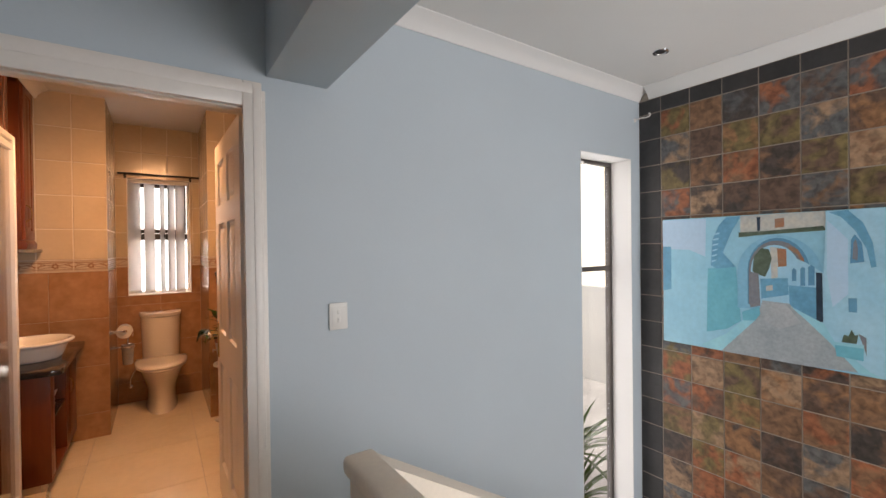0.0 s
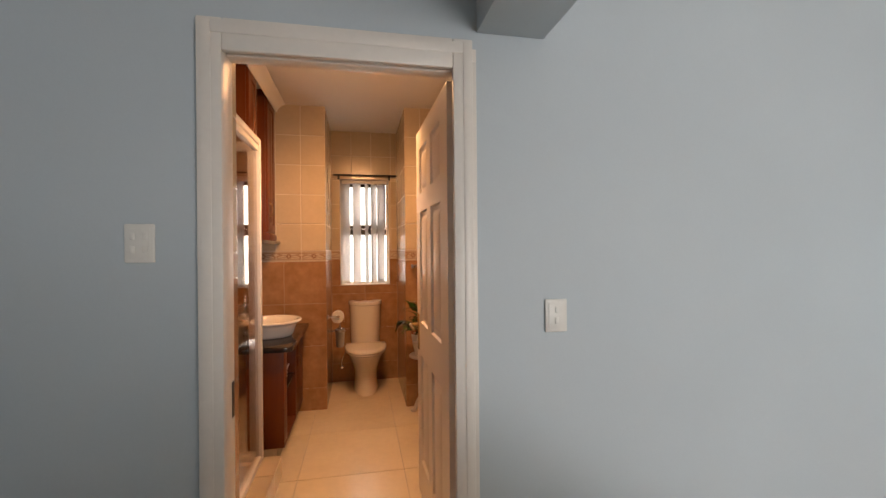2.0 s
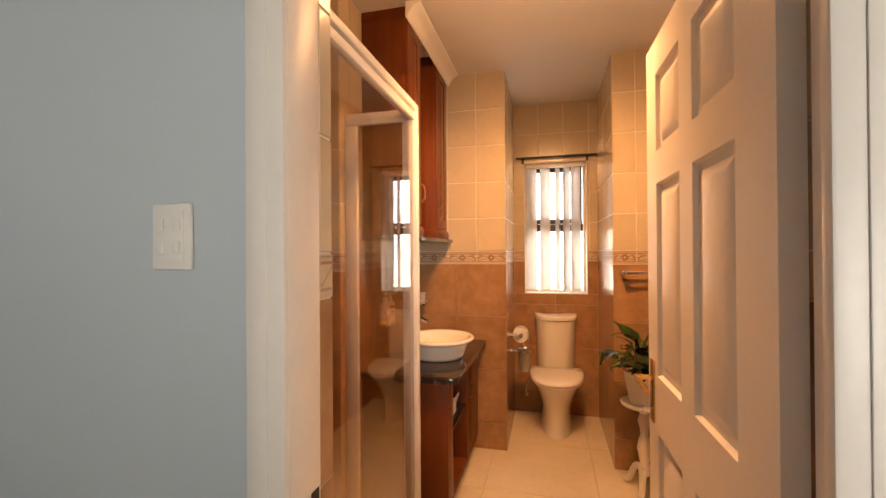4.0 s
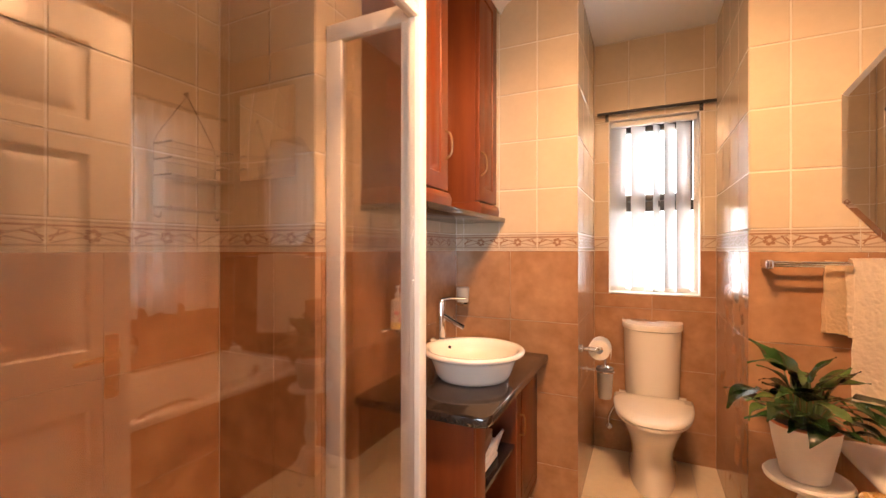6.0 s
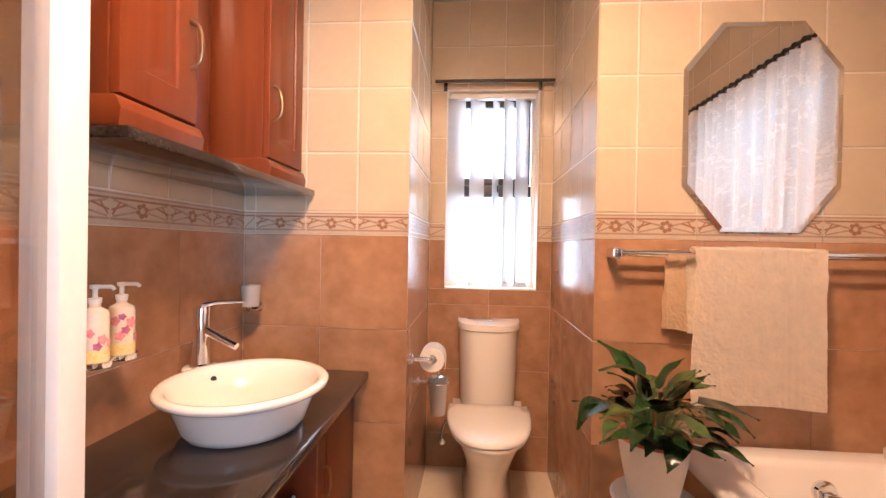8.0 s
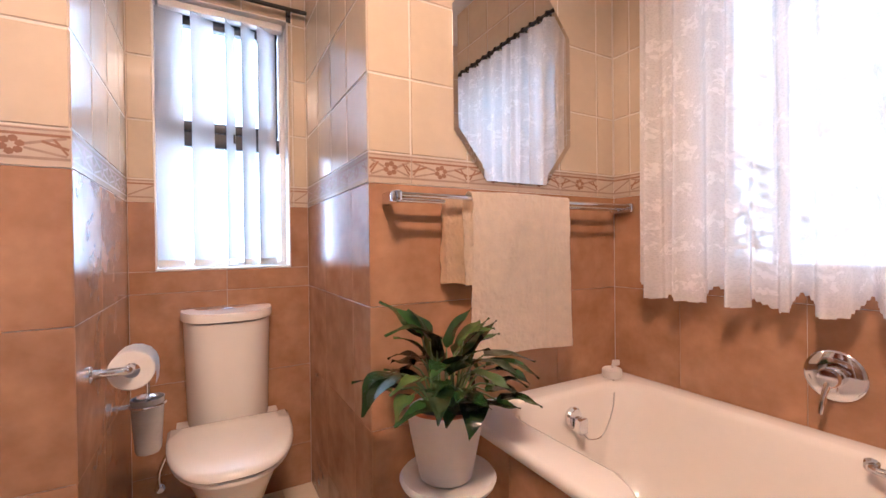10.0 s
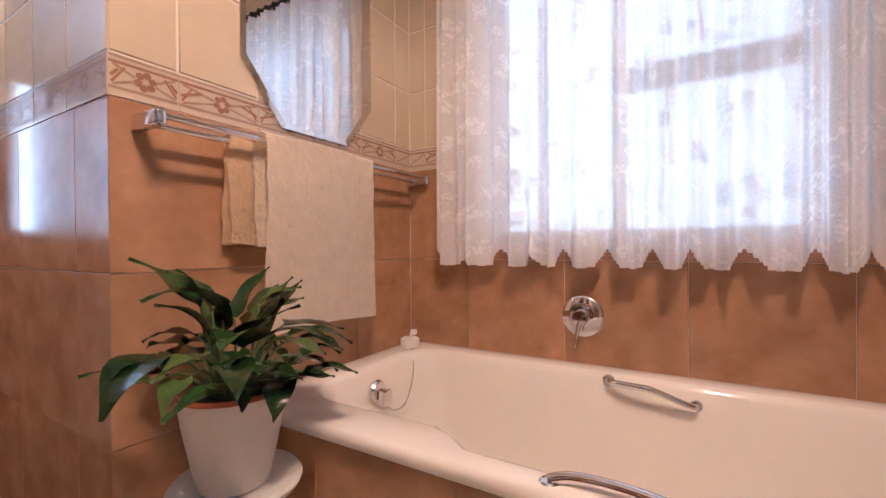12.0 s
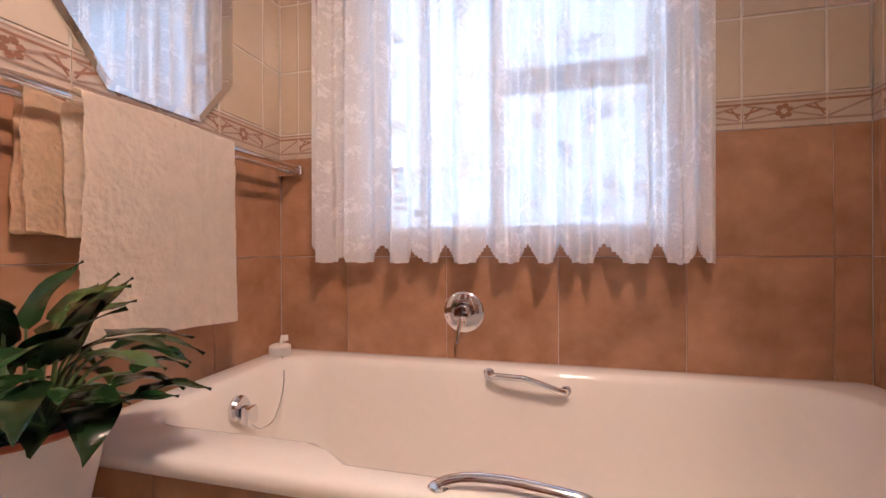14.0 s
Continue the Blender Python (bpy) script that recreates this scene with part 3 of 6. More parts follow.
for i in range(5):
    for j in (0, 7):
        leaf_bm.faces.new([grid[i, j, 0], grid[i + 1, j, 0], grid[i + 1, j, 1], grid[i, j, 1]])
for j in range(7):
    for i in (0, 5):
        leaf_bm.faces.new([grid[i, j, 0], grid[i, j + 1, 0], grid[i, j + 1, 1], grid[i, j, 1]])
LEAF_POSE = pose(0.2715, 2.02, 0.008, 0, 0, 90.9)
leaf = part("door_leaf", leaf_bm, WHITE_GLOSS, door, "white painted six-panel door leaf", smooth=20)
leaf.matrix_basis = LEAF_POSE
for side in (-1, 1):
    b = box(LEAF_W - 0.075, LEAF_W - 0.035, side * 0.02, side * 0.026, 0.80, 1.0, 0.002)
    part("lock_plate", b, BRASS, leaf, "brass lock plate")
    h = tube(bend([(LEAF_W - 0.055, side * 0.024, 0.94), (LEAF_W - 0.055, side * 0.062, 0.94), (LEAF_W - 0.075, side * 0.07, 0.94), (LEAF_W - 0.17, side * 0.066, 0.932)], 4), [0.009] * 10 + [0.008, 0.008, 0.0075], 10)
    part("door_handle", h, BRASS, leaf, "brass lever handle")
part("latch_plate", box(LEAF_W, LEAF_W + 0.002, -0.011, 0.011, 0.78, 1.0), BLACK_METAL, leaf, "dark latch plate")
key = lathe([(0.004, 0), (0.004, 0.03), (0, 0.03)], 8, m=pose(LEAF_W - 0.055, 0.024, 0.84, -90))
box(LEAF_W - 0.061, LEAF_W - 0.049, 0.05, 0.053, 0.828, 0.852, 0.001, key)
part("key", key, CHROME, leaf)
for z in (0.28, 1.76):
    part("hinge", lathe([(0, 0), (0.008, 0.0), (0.008, 0.1), (0, 0.1)], 10, m=pose(0.2875, 2.01, z)), CHROME, door, "steel butt hinge")
part("strike_plate", box(-0.5112, -0.5095, 1.965, 1.99, 0.8, 0.92), BLACK_METAL, door, "dark strike plate")


def switch(x, z, w, h, rows, label):
    t = thing("light_switch", label, "switch", x, HALL, z, group="hall switches")
    part("plate", box(-w / 2, w / 2, -0.011, -0.001, -h / 2, h / 2, 0.004), PLASTIC, t)
    inner = box(-w / 2 + 0.012, w / 2 - 0.012, -0.0135, -0.011, -h / 2 + 0.014, h / 2 - 0.014, 0.001)
    part("insert", inner, PLASTIC, t)
    for ru, rz in rows:
        part("rocker", box(ru - 0.007, ru + 0.007, -0.0175, -0.0135, rz - 0.011, rz + 0.011, 0.002), PLASTIC, t)


switch(0.644, 1.111, 0.088, 0.124, [(0.0, -0.018), (0.0, 0.022)], "white two-lever light switch on the blue-grey wall")
switch(-0.759, 1.392, 0.086, 0.122, [(-0.018, 0.022), (0.018, 0.022), (-0.018, -0.02), (0.018, -0.02)], "white four-lever light switch beside the bathroom door")

spot = thing("wall_spotlight", "small black spotlight above the bathroom door", "spotlight", 0.2, HALL, 2.47)
part("bracket", box(-0.025, 0.025, -0.02, -0.001, -0.02, 0.02, 0.003), BLACK_METAL, spot)
part("shade", lathe([(0.012, 0.03), (0.03, 0.02), (0.034, -0.035), (0.03, -0.035), (0.024, 0.0), (0, 0.005)], 20, m=pose(0, -0.05, 0, 15)), BLACK_METAL, spot)

dl = thing("downlight", "small chrome recessed downlight in the hall ceiling", "downlight", 2.59, 1.44, 2.635)
part("bezel", lathe([(0.03, -0.001), (0.033, -0.007), (0.046, -0.005), (0.048, -0.001)], 28), CHROME, dl)
part("reflector", lathe([(0, -0.001), (0.03, -0.002)], 28), BLACK_METAL, dl, "dark recessed reflector")

hk = thing("wall_hook", "small white hook high on the slate corner", "hook", 3.08, HALL, 2.40)
part("hook_bar", tube(bend([(0, -0.001, 0), (0, -0.05, 0.005), (0, -0.1, 0.0), (0, -0.125, 0.012), (0, -0.115, 0.03)], 5), 0.006, 8), WHITE_ALU, hk)
part("rose", lathe([(0, 0), (0.016, 0), (0.014, 0.006), (0, 0.008)], 14, m=pose(0, -0.001, 0, 90)), WHITE_ALU, hk)

# tall window beside the slate wall
win = thing("window_1", "tall narrow window with brown aluminium frame in the hall wall", "window", kind="structure")
part("window_frame", ring_frame(2.412, 3.018, -1.098, 2.085, 0.03, 2.085, 2.13), BROWN_ALU, win)
part("transom", box(2.443, 2.987, 2.087, 2.128, 1.215, 1.255, 0.002), BROWN_ALU, win)
part("pane", box(2.443, 2.987, 2.105, 2.111, 1.256, 2.054), PANE, win).visible_shadow = False
part("pane", box(2.443, 2.987, 2.105, 2.111, -1.067, 1.214), PANE, win).visible_shadow = False
part("catch", box(2.55, 2.63, 2.05, 2.085, 2.045, 2.06, 0.003), WHITE_ALU, win)
part("reveal", ring_frame(2.4095, 3.0205, -1.1005, 2.0875, 0.004, 1.9135, 2.084, bevel=0.0), WHITE_PAINT, win, "white painted window reveal")

# landing parapet and stair parapet
par = thing("balustrade", "beige plastered low wall round the stairwell with a rounded capping", "balustrade", kind="structure")
part("landing_wall", box(0.275, 0.32, -3.1, 0.84, -0.2, 0.965), PARAPET, par)
part("capping", box(0.262, 0.333, -3.1, 0.853, 0.965, 1.003, 0.012, seg=3), PARAPET, par)
part("stair_wall", prism([(0.3335, 0.0), (0.3335, 0.955), (2.3, -0.245), (2.3, -1.2)], "y", 0.79, 0.84), PARAPET, par)
part("stair_capping", prism([(0.3335, 0.955), (0.3335, 0.99), (2.3, -0.21), (2.3, -0.245)], "y", 0.775, 0.853), PARAPET, par, "sloping beige capping of the stair wall")

# picture of a blue lane: a canvas with its printed areas
pic = thing("canvas_print", "large canvas print of a blue alley on the slate wall", "picture", 3.1, 1.709, 0.70)
P_W, P_H = 1.62, 0.905
part("canvas", box(-0.001, 0.034, -P_W, 0, 0, P_H, 0.002), shader("print_blue", (0.32, 0.62, 0.76), 0.45, second=(0.25, 0.54, 0.70), vary=0.1, scale=5, grain=30, bump=0.1), pic)
P_PALE = shader("print_pale_blue", (0.40, 0.66, 0.80), 0.45, second=(0.30, 0.58, 0.74), vary=0.1, scale=6, grain=40)
P_DEEP = shader("print_deep_blue", (0.07, 0.22, 0.38), 0.45, second=(0.12, 0.33, 0.50), vary=0.2, scale=9, grain=40)
P_MID = shader("print_mid_blue", (0.16, 0.42, 0.60), 0.45, second=(0.10, 0.31, 0.48), vary=0.2, scale=8, grain=40)
P_ROAD = shader("print_grey_road", (0.30, 0.35, 0.38), 0.5, second=(0.40, 0.44, 0.46), vary=0.2, scale=10, grain=60)
P_LIGHT = shader("print_cream", (0.62, 0.58, 0.50), 0.5, second=(0.42, 0.46, 0.46), vary=0.2, scale=16, grain=50)
P_DARK = shader("print_dark", (0.02, 0.04, 0.07), 0.5, vary=0.3, scale=12, grain=50)
P_GREEN = shader("print_green", (0.06, 0.09, 0.05), 0.5, second=(0.12, 0.16, 0.12), vary=0.3, scale=20, grain=60)
P_RUST = shader("print_rust", (0.42, 0.16, 0.07), 0.5, second=(0.3, 0.2, 0.14), vary=0.2, scale=16, grain=50)
P_LILAC = shader("print_lilac", (0.50, 0.66, 0.82), 0.45, second=(0.42, 0.62, 0.80), vary=0.06, scale=5, grain=40)
P_SKYBLUE = shader("print_sky_blue", (0.26, 0.54, 0.70), 0.45, second=(0.18, 0.45, 0.63), vary=0.12, scale=9, grain=40)
P_TURQ = shader("print_turquoise", (0.17, 0.52, 0.62), 0.45, second=(0.12, 0.42, 0.55), vary=0.12, scale=9, grain=40)
P_TURQ_LIGHT = shader("print_light_turquoise", (0.34, 0.68, 0.76), 0.45, second=(0.26, 0.58, 0.70), vary=0.1, scale=9, grain=40)
P_SHADE = shader("print_shadow", (0.17, 0.20, 0.25), 0.5, second=(0.24, 0.22, 0.22), vary=0.2, scale=14, grain=50)
P_DEEP_SOFT = shader("print_soft_deep_blue", (0.12, 0.33, 0.50), 0.45, vary=0.12, scale=9, grain=40)
P_ROAD_LIGHT = shader("print_pale_road", (0.44, 0.46, 0.47), 0.5, second=(0.36, 0.40, 0.42), vary=0.2, scale=10, grain=60)
layer = [0]


def printed(name, pts, mat):
    """A printed area, in shares of the visible width (1.17 m) and of the height, from the top left."""
    layer[0] += 1
    bm = bmesh.new()
    bm.faces.new([bm.verts.new((-0.0012 - 0.00012 * layer[0], -u * 1.17, (1 - v) * P_H)) for u, v in pts])
    part(name, bm, mat, pic)


def arch_pts(cx, r, top, spring, foot, n=14):
    """An arched opening: crown at top, springing line, straight sides to the foot."""
    return [(cx - r, foot)] + [(cx - r * math.cos(math.pi * k / n), spring - (spring - top) * math.sin(math.pi * k / n)) for k in range(n + 1)] + [(cx + r, foot)]


printed("upper_left_wall", [(-0.002, 0.008), (0.257, 0.008), (0.252, 0.299), (0.159, 0.246), (0.000, 0.242)], P_LILAC)
printed("left_window", [(0.000, 0.221), (0.052, 0.221), (0.052, 0.567), (0.000, 0.585)], P_MID)
printed("left_corner", [(0.265, 0.390), (0.411, 0.371), (0.434, 0.759), (0.364, 0.830), (0.257, 0.874)], P_TURQ)
printed("stair_arch", [(0.364, 0.006), (0.437, 0.006), (0.389, 0.117), (0.345, 0.268), (0.411, 0.371), (0.312, 0.388), (0.282, 0.365), (0.291, 0.173), (0.324, 0.067)], P_MID)
printed("stair_tread", [(0.296, 0.126), (0.329, 0.117), (0.327, 0.129), (0.296, 0.137)], P_PALE)
printed("stair_tread", [(0.294, 0.166), (0.325, 0.157), (0.324, 0.169), (0.294, 0.178)], P_PALE)
printed("stair_tread", [(0.292, 0.207), (0.322, 0.197), (0.320, 0.209), (0.292, 0.219)], P_PALE)
printed("stair_tread", [(0.291, 0.247), (0.319, 0.238), (0.317, 0.250), (0.291, 0.259)], P_PALE)
printed("stair_tread", [(0.289, 0.288), (0.316, 0.278), (0.314, 0.290), (0.289, 0.300)], P_PALE)
printed("stair_tread", [(0.287, 0.329), (0.312, 0.319), (0.311, 0.331), (0.287, 0.341)], P_PALE)
printed("sky_gap", [(0.434, 0.004), (0.795, 0.002), (0.798, 0.116), (0.543, 0.122), (0.434, 0.141)], P_LIGHT)
printed("sky_house", [(0.592, 0.036), (0.632, 0.032), (0.633, 0.092), (0.593, 0.099)], P_RUST)
printed("sky_branch", [(0.511, 0.020), (0.529, 0.017), (0.527, 0.114), (0.515, 0.116)], P_DARK)
printed("sky_gap_edge", [(0.426, 0.122), (0.543, 0.117), (0.788, 0.095), (0.798, 0.124), (0.543, 0.142), (0.426, 0.157)], P_GREEN)
printed("arch_face", arch_pts(0.602, 0.183, 0.148, 0.411, 0.664), P_SKYBLUE)
printed("arch_rim", arch_pts(0.602, 0.134, 0.165, 0.390, 0.632), P_DEEP)
printed("arch_soffit", arch_pts(0.598, 0.125, 0.184, 0.392, 0.633), P_SHADE)
printed("far_court", arch_pts(0.591, 0.108, 0.213, 0.395, 0.634), P_PALE)
printed("warm_soffit", [(0.651, 0.221), (0.687, 0.242), (0.712, 0.305), (0.712, 0.347), (0.683, 0.274), (0.651, 0.243)], P_RUST)
printed("far_front", [(0.571, 0.226), (0.604, 0.232), (0.604, 0.434), (0.577, 0.444)], P_LIGHT)
printed("far_house", [(0.602, 0.234), (0.641, 0.243), (0.642, 0.356), (0.606, 0.362)], P_RUST)
printed("vines", [(0.491, 0.397), (0.498, 0.293), (0.532, 0.235), (0.566, 0.243), (0.579, 0.304), (0.568, 0.370), (0.549, 0.433), (0.515, 0.418)], P_GREEN)
printed("far_wall", [(0.527, 0.448), (0.647, 0.435), (0.650, 0.546), (0.532, 0.587)], P_MID)
printed("far_sign", [(0.553, 0.495), (0.582, 0.488), (0.582, 0.523), (0.553, 0.530)], P_LIGHT)
printed("dark_doorway", [(0.476, 0.397), (0.519, 0.413), (0.527, 0.635), (0.480, 0.655)], P_SHADE)
printed("passage_wall", [(0.647, 0.281), (0.722, 0.330), (0.788, 0.394), (0.788, 0.713), (0.727, 0.701), (0.652, 0.618)], P_PALE)
printed("passage_dado", [(0.650, 0.482), (0.759, 0.488), (0.760, 0.702), (0.727, 0.691), (0.654, 0.613)], P_MID)
printed("small_window", [(0.664, 0.381), (0.673, 0.365), (0.682, 0.380), (0.682, 0.451), (0.664, 0.453)], P_DEEP)
printed("small_window", [(0.698, 0.370), (0.708, 0.355), (0.717, 0.369), (0.717, 0.480), (0.698, 0.481)], P_DEEP)
printed("small_window", [(0.729, 0.358), (0.742, 0.343), (0.754, 0.357), (0.754, 0.474), (0.729, 0.477)], P_DEEP)
printed("passage_door", [(0.759, 0.390), (0.783, 0.394), (0.785, 0.704), (0.760, 0.702)], P_DARK)
printed("right_wall", [(0.788, 0.404), (0.795, 0.124), (0.798, 0.005), (0.997, 0.002), (0.997, 0.997), (0.949, 0.971), (0.821, 0.824), (0.788, 0.713)], P_PALE)
printed("right_wall_light", [(0.800, 0.059), (0.876, 0.182), (0.876, 0.516), (0.821, 0.603), (0.800, 0.403)], P_LILAC)
printed("road", [(0.536, 0.598), (0.651, 0.605), (0.727, 0.699), (0.821, 0.824), (0.908, 0.983), (0.727, 1.000), (0.332, 1.001), (0.486, 0.744), (0.522, 0.671)], P_ROAD)
printed("road_light", [(0.557, 0.613), (0.638, 0.611), (0.702, 0.724), (0.612, 0.783), (0.543, 0.734)], P_ROAD_LIGHT)
printed("left_kerb", [(0.222, 0.983), (0.364, 0.865), (0.445, 0.751), (0.504, 0.741), (0.335, 1.000)], P_TURQ_LIGHT)
printed("right_kerb", [(0.654, 0.618), (0.788, 0.713), (0.832, 0.831), (0.951, 0.972), (0.997, 0.997), (0.910, 0.985), (0.809, 0.826), (0.727, 0.712)], P_TURQ_LIGHT)
printed("left_planter", [(0.442, 0.692), (0.522, 0.644), (0.527, 0.693), (0.504, 0.743), (0.445, 0.753)], P_TURQ)
printed("right_arch", [(0.809, 0.012), (0.876, 0.003), (0.929, 0.086), (0.959, 0.202), (0.971, 0.345), (0.954, 0.351), (0.939, 0.241), (0.903, 0.134), (0.854, 0.047)], P_MID)
printed("grille", [(0.883, 0.329), (0.887, 0.182), (0.899, 0.153), (0.923, 0.202), (0.931, 0.318)], P_DEEP)
printed("grille_glint", [(0.891, 0.300), (0.895, 0.202), (0.904, 0.182), (0.910, 0.241), (0.908, 0.311)], P_SHADE)
printed("blue_hatch", [(0.876, 0.540), (0.906, 0.538), (0.906, 0.624), (0.878, 0.624)], P_DEEP_SOFT)
printed("planter_shadow", [(0.910, 0.750), (0.937, 0.769), (0.937, 0.875), (0.927, 0.820)], P_SHADE)
printed("planter", [(0.826, 0.819), (0.929, 0.815), (0.927, 0.910), (0.834, 0.905)], P_TURQ)
printed("planter_rim", [(0.826, 0.819), (0.929, 0.815), (0.928, 0.835), (0.827, 0.836)], P_TURQ_LIGHT)
printed("planter_leaves", [(0.852, 0.813), (0.861, 0.765), (0.876, 0.772), (0.887, 0.731), (0.899, 0.763), (0.910, 0.757), (0.904, 0.813)], P_GREEN)

# ---- bathroom ----
# ceiling lamp with two glass globes
cl = thing("ceiling_light", "brass ceiling lamp with two lit round glass shades", "ceiling light", -0.07, 2.92, CEIL)
DROP = Matrix.Translation((0, 0, 0.0))
part("base_plate", box(-0.16, 0.16, -0.04, 0.04, -0.018, -0.001, 0.006), BRASS, cl)
part("stem", lathe([(0.02, -0.018), (0.02, -0.06), (0.03, -0.07), (0, -0.072)], 16), BRASS, cl)
part("arm", tube([(-0.105, 0, -0.045), (0.105, 0, -0.045)], 0.008, 10), BRASS, cl)
for dx in (-0.105, 0.105):
    part("gallery", lathe([(0.03, -0.018), (0.05, -0.03), (0.07, -0.05), (0.066, -0.05), (0.045, -0.034), (0.0, -0.03)], 24, m=DROP @ pose(dx, 0, 0)), BRASS, cl)
    g = part("shade", lathe([(0.06, -0.045), (0.072, -0.055), (0.068, -0.07), (0.052, -0.085), (0.03, -0.093), (0, -0.096)], 24, m=DROP @ pose(dx, 0, 0)), BULB, cl, "lit glass shade")
    g.visible_shadow = False


def sash(u0, u1, z0, z1, w, p0, p1, axis, mat, parent, name="window_frame"):
    return part(name, ring_frame(u0, u1, z0, z1, w, p0, p1, axis), mat, parent)


# toilet window with vertical blind
win2 = thing("window_2", "narrow toilet window in a white frame with a dark top sash", "window", kind="structure")
part("window_frame", ring_frame(-0.279, 0.227, 0.997, 2.103, 0.028, 5.0, 5.06), WHITE_ALU, win2)
part("transom", box(-0.251, 0.199, 5.0, 5.055, 1.522, 1.585, 0.002), BLACK_METAL, win2)
sash(-0.245, 0.193, 1.588, 2.07, 0.04, 4.99, 5.035, "y", BLACK_METAL, win2, "top_sash")
part("pane", box(-0.205, 0.153, 5.01, 5.016, 1.628, 2.03), PANE, win2).visible_shadow = False
part("pane", box(-0.25, 0.198, 5.02, 5.026, 1.025, 1.521), PANE, win2).visible_shadow = False
part("handle", box(-0.02, 0.015, 4.975, 4.99, 1.545, 1.585, 0.003), BLACK_METAL, win2)
part("window_sill", box(-0.2785, 0.2265, 4.905, 5.0, 0.9975, 1.006, 0.002), WHITE_GLOSS, win2)
part("window_reveal", ring_frame(-0.2795, 0.2275, 0.9965, 2.1035, 0.005, 4.906, 4.999, sides="lrt", bevel=0.0), WHITE_GLOSS, win2)

blind = thing("vertical_blind", "pale grey vertical blind with wide slats, half open", "blind", -0.026, 4.945, 2.06)
part("headrail", box(-0.235, 0.235, -0.02, 0.02, 0.0, 0.03, 0.003), WHITE_ALU, blind)
SLATS = [(-0.2, 15), (-0.082, 34), (0.022, 66), (0.093, 52), (0.167, 36)]
for sx, ang in SLATS:
    bm = bmesh.new()
    rows = []
    for j in range(5):
        z = -0.002 - 1.045 * j / 4
        row = []
        for i in range(7):
            u = (i / 6 - 0.5) * 0.1
            row.append(bm.verts.new((u, 0.006 * math.cos(math.pi * u / 0.1), z)))
        rows.append(row)
    for a, b in zip(rows, rows[1:]):
        for i in range(6):
            bm.faces.new([a[i], a[i + 1], b[i + 1], b[i]])
    bmesh.ops.solidify(bm, geom=list(bm.faces), thickness=0.0008)
    s = part("slat", bm, BLIND, blind)
    s.matrix_basis = pose(sx, 0, 0, 0, 0, ang)
    part("slat_weight", box(-0.048, 0.048, -0.002, 0.002, -1.046, -1.02, 0.001), PLASTIC, s)
part("chain", tube(bend([(0.238, -0.02, 0.0), (0.24, -0.03, -0.5), (0.238, -0.025, -0.86)], 6), 0.0016, 6), PLASTIC, blind)

rod = thing("curtain_rod", "thin black curtain rod above the toilet window", "curtain rod", -0.02, 4.868, 2.137)
part("pole", tube([(-0.324, 0, 0), (0.322, 0, 0)], 0.009, 12), BLACK_METAL, rod)
for dx in (-0.27, 0.25):
    part("bracket", tube(bend([(dx, 0.04, -0.012), (dx, 0.0, -0.012), (dx, 0, 0.0)], 3), 0.006, 8), BLACK_METAL, rod)
    part("bracket_plate", box(dx - 0.01, dx + 0.01, 0.034, 0.041, -0.04, 0.015, 0.002), BLACK_METAL, rod)

# bath window, lace curtain and rod
win3 = thing("window_3", "wide bath window with white frame behind the lace curtain", "window", kind="structure")
part("window_frame", ring_frame(2.76, 3.727, 0.98, 2.1, 0.035, 1.44, 1.5, "x"), WHITE_ALU, win3)
part("mullion", box(1.44, 1.5, 3.26, 3.3, 1.015, 2.065, 0.002), WHITE_ALU, win3)
part("transom", box(1.43, 1.49, 2.796, 3.259, 1.475, 1.545, 0.002), BROWN_ALU, win3, "dark transom bar")
part("mullion", box(1.445, 1.49, 3.53, 3.56, 1.015, 2.065, 0.002), WHITE_ALU, win3)
for a, b, c, d in ((2.796, 3.259, 1.546, 2.064), (2.796, 3.259, 1.016, 1.474), (3.301, 3.529, 1.016, 2.064), (3.561, 3.691, 1.016, 2.064)):
    part("pane", box(1.466, 1.472, a, b, c, d), PANE, win3).visible_shadow = False
part("window_sill", box(1.346, 1.44, 2.7605, 3.7265, 0.9805, 0.989, 0.002), WHITE_GLOSS, win3)
part("window_reveal", ring_frame(2.7595, 3.7275, 0.9795, 2.1005, 0.005, 1.347, 1.439, "x", sides="lrt", bevel=0.0), WHITE_GLOSS, win3)

rod2 = thing("curtain_rod", "thin black curtain rod above the bath window", "curtain rod", 1.285, 3.27, 2.15)
part("pole", tube([(0, -0.68, 0), (0, 0.68, 0)], 0.009, 12), BLACK_METAL, rod2)
for dy in (-0.6, 0.6):
    part("bracket", tube(bend([(0.062, dy, -0.012), (0.0, dy, -0.012), (0, dy, 0)], 3), 0.006, 8), BLACK_METAL, rod2)
    part("finial", lathe([(0, -0.02), (0.014, -0.012), (0.016, 0), (0.014, 0.012), (0, 0.02)], 14, m=pose(0, dy * 1.14, 0, 90)), BLACK_METAL, rod2)
for k in range(22):
    y = -0.6 + 1.2 * k / 21
    ringp = [(0.016 * math.cos(a), y, 0.016 * math.sin(a) - 0.006) for a in [2 * math.pi * i / 12 for i in range(13)]]
    part("ring", tube(ringp, 0.005, 6, cap=False), BLACK_METAL, rod2)

curt = thing("lace_curtain", "sheer white lace curtain with scalloped hem over the bath window", "curtain", 1.285, 3.27, 2.125)
bm = bmesh.new()
uvl = bm.loops.layers.uv.new("cloth")
NU, NV, CW = 720, 30, 1.225
rows, uvs = [], {}
rnd = random.Random(9)
ph = [rnd.uniform(0, 6.28) for _ in range(6)]


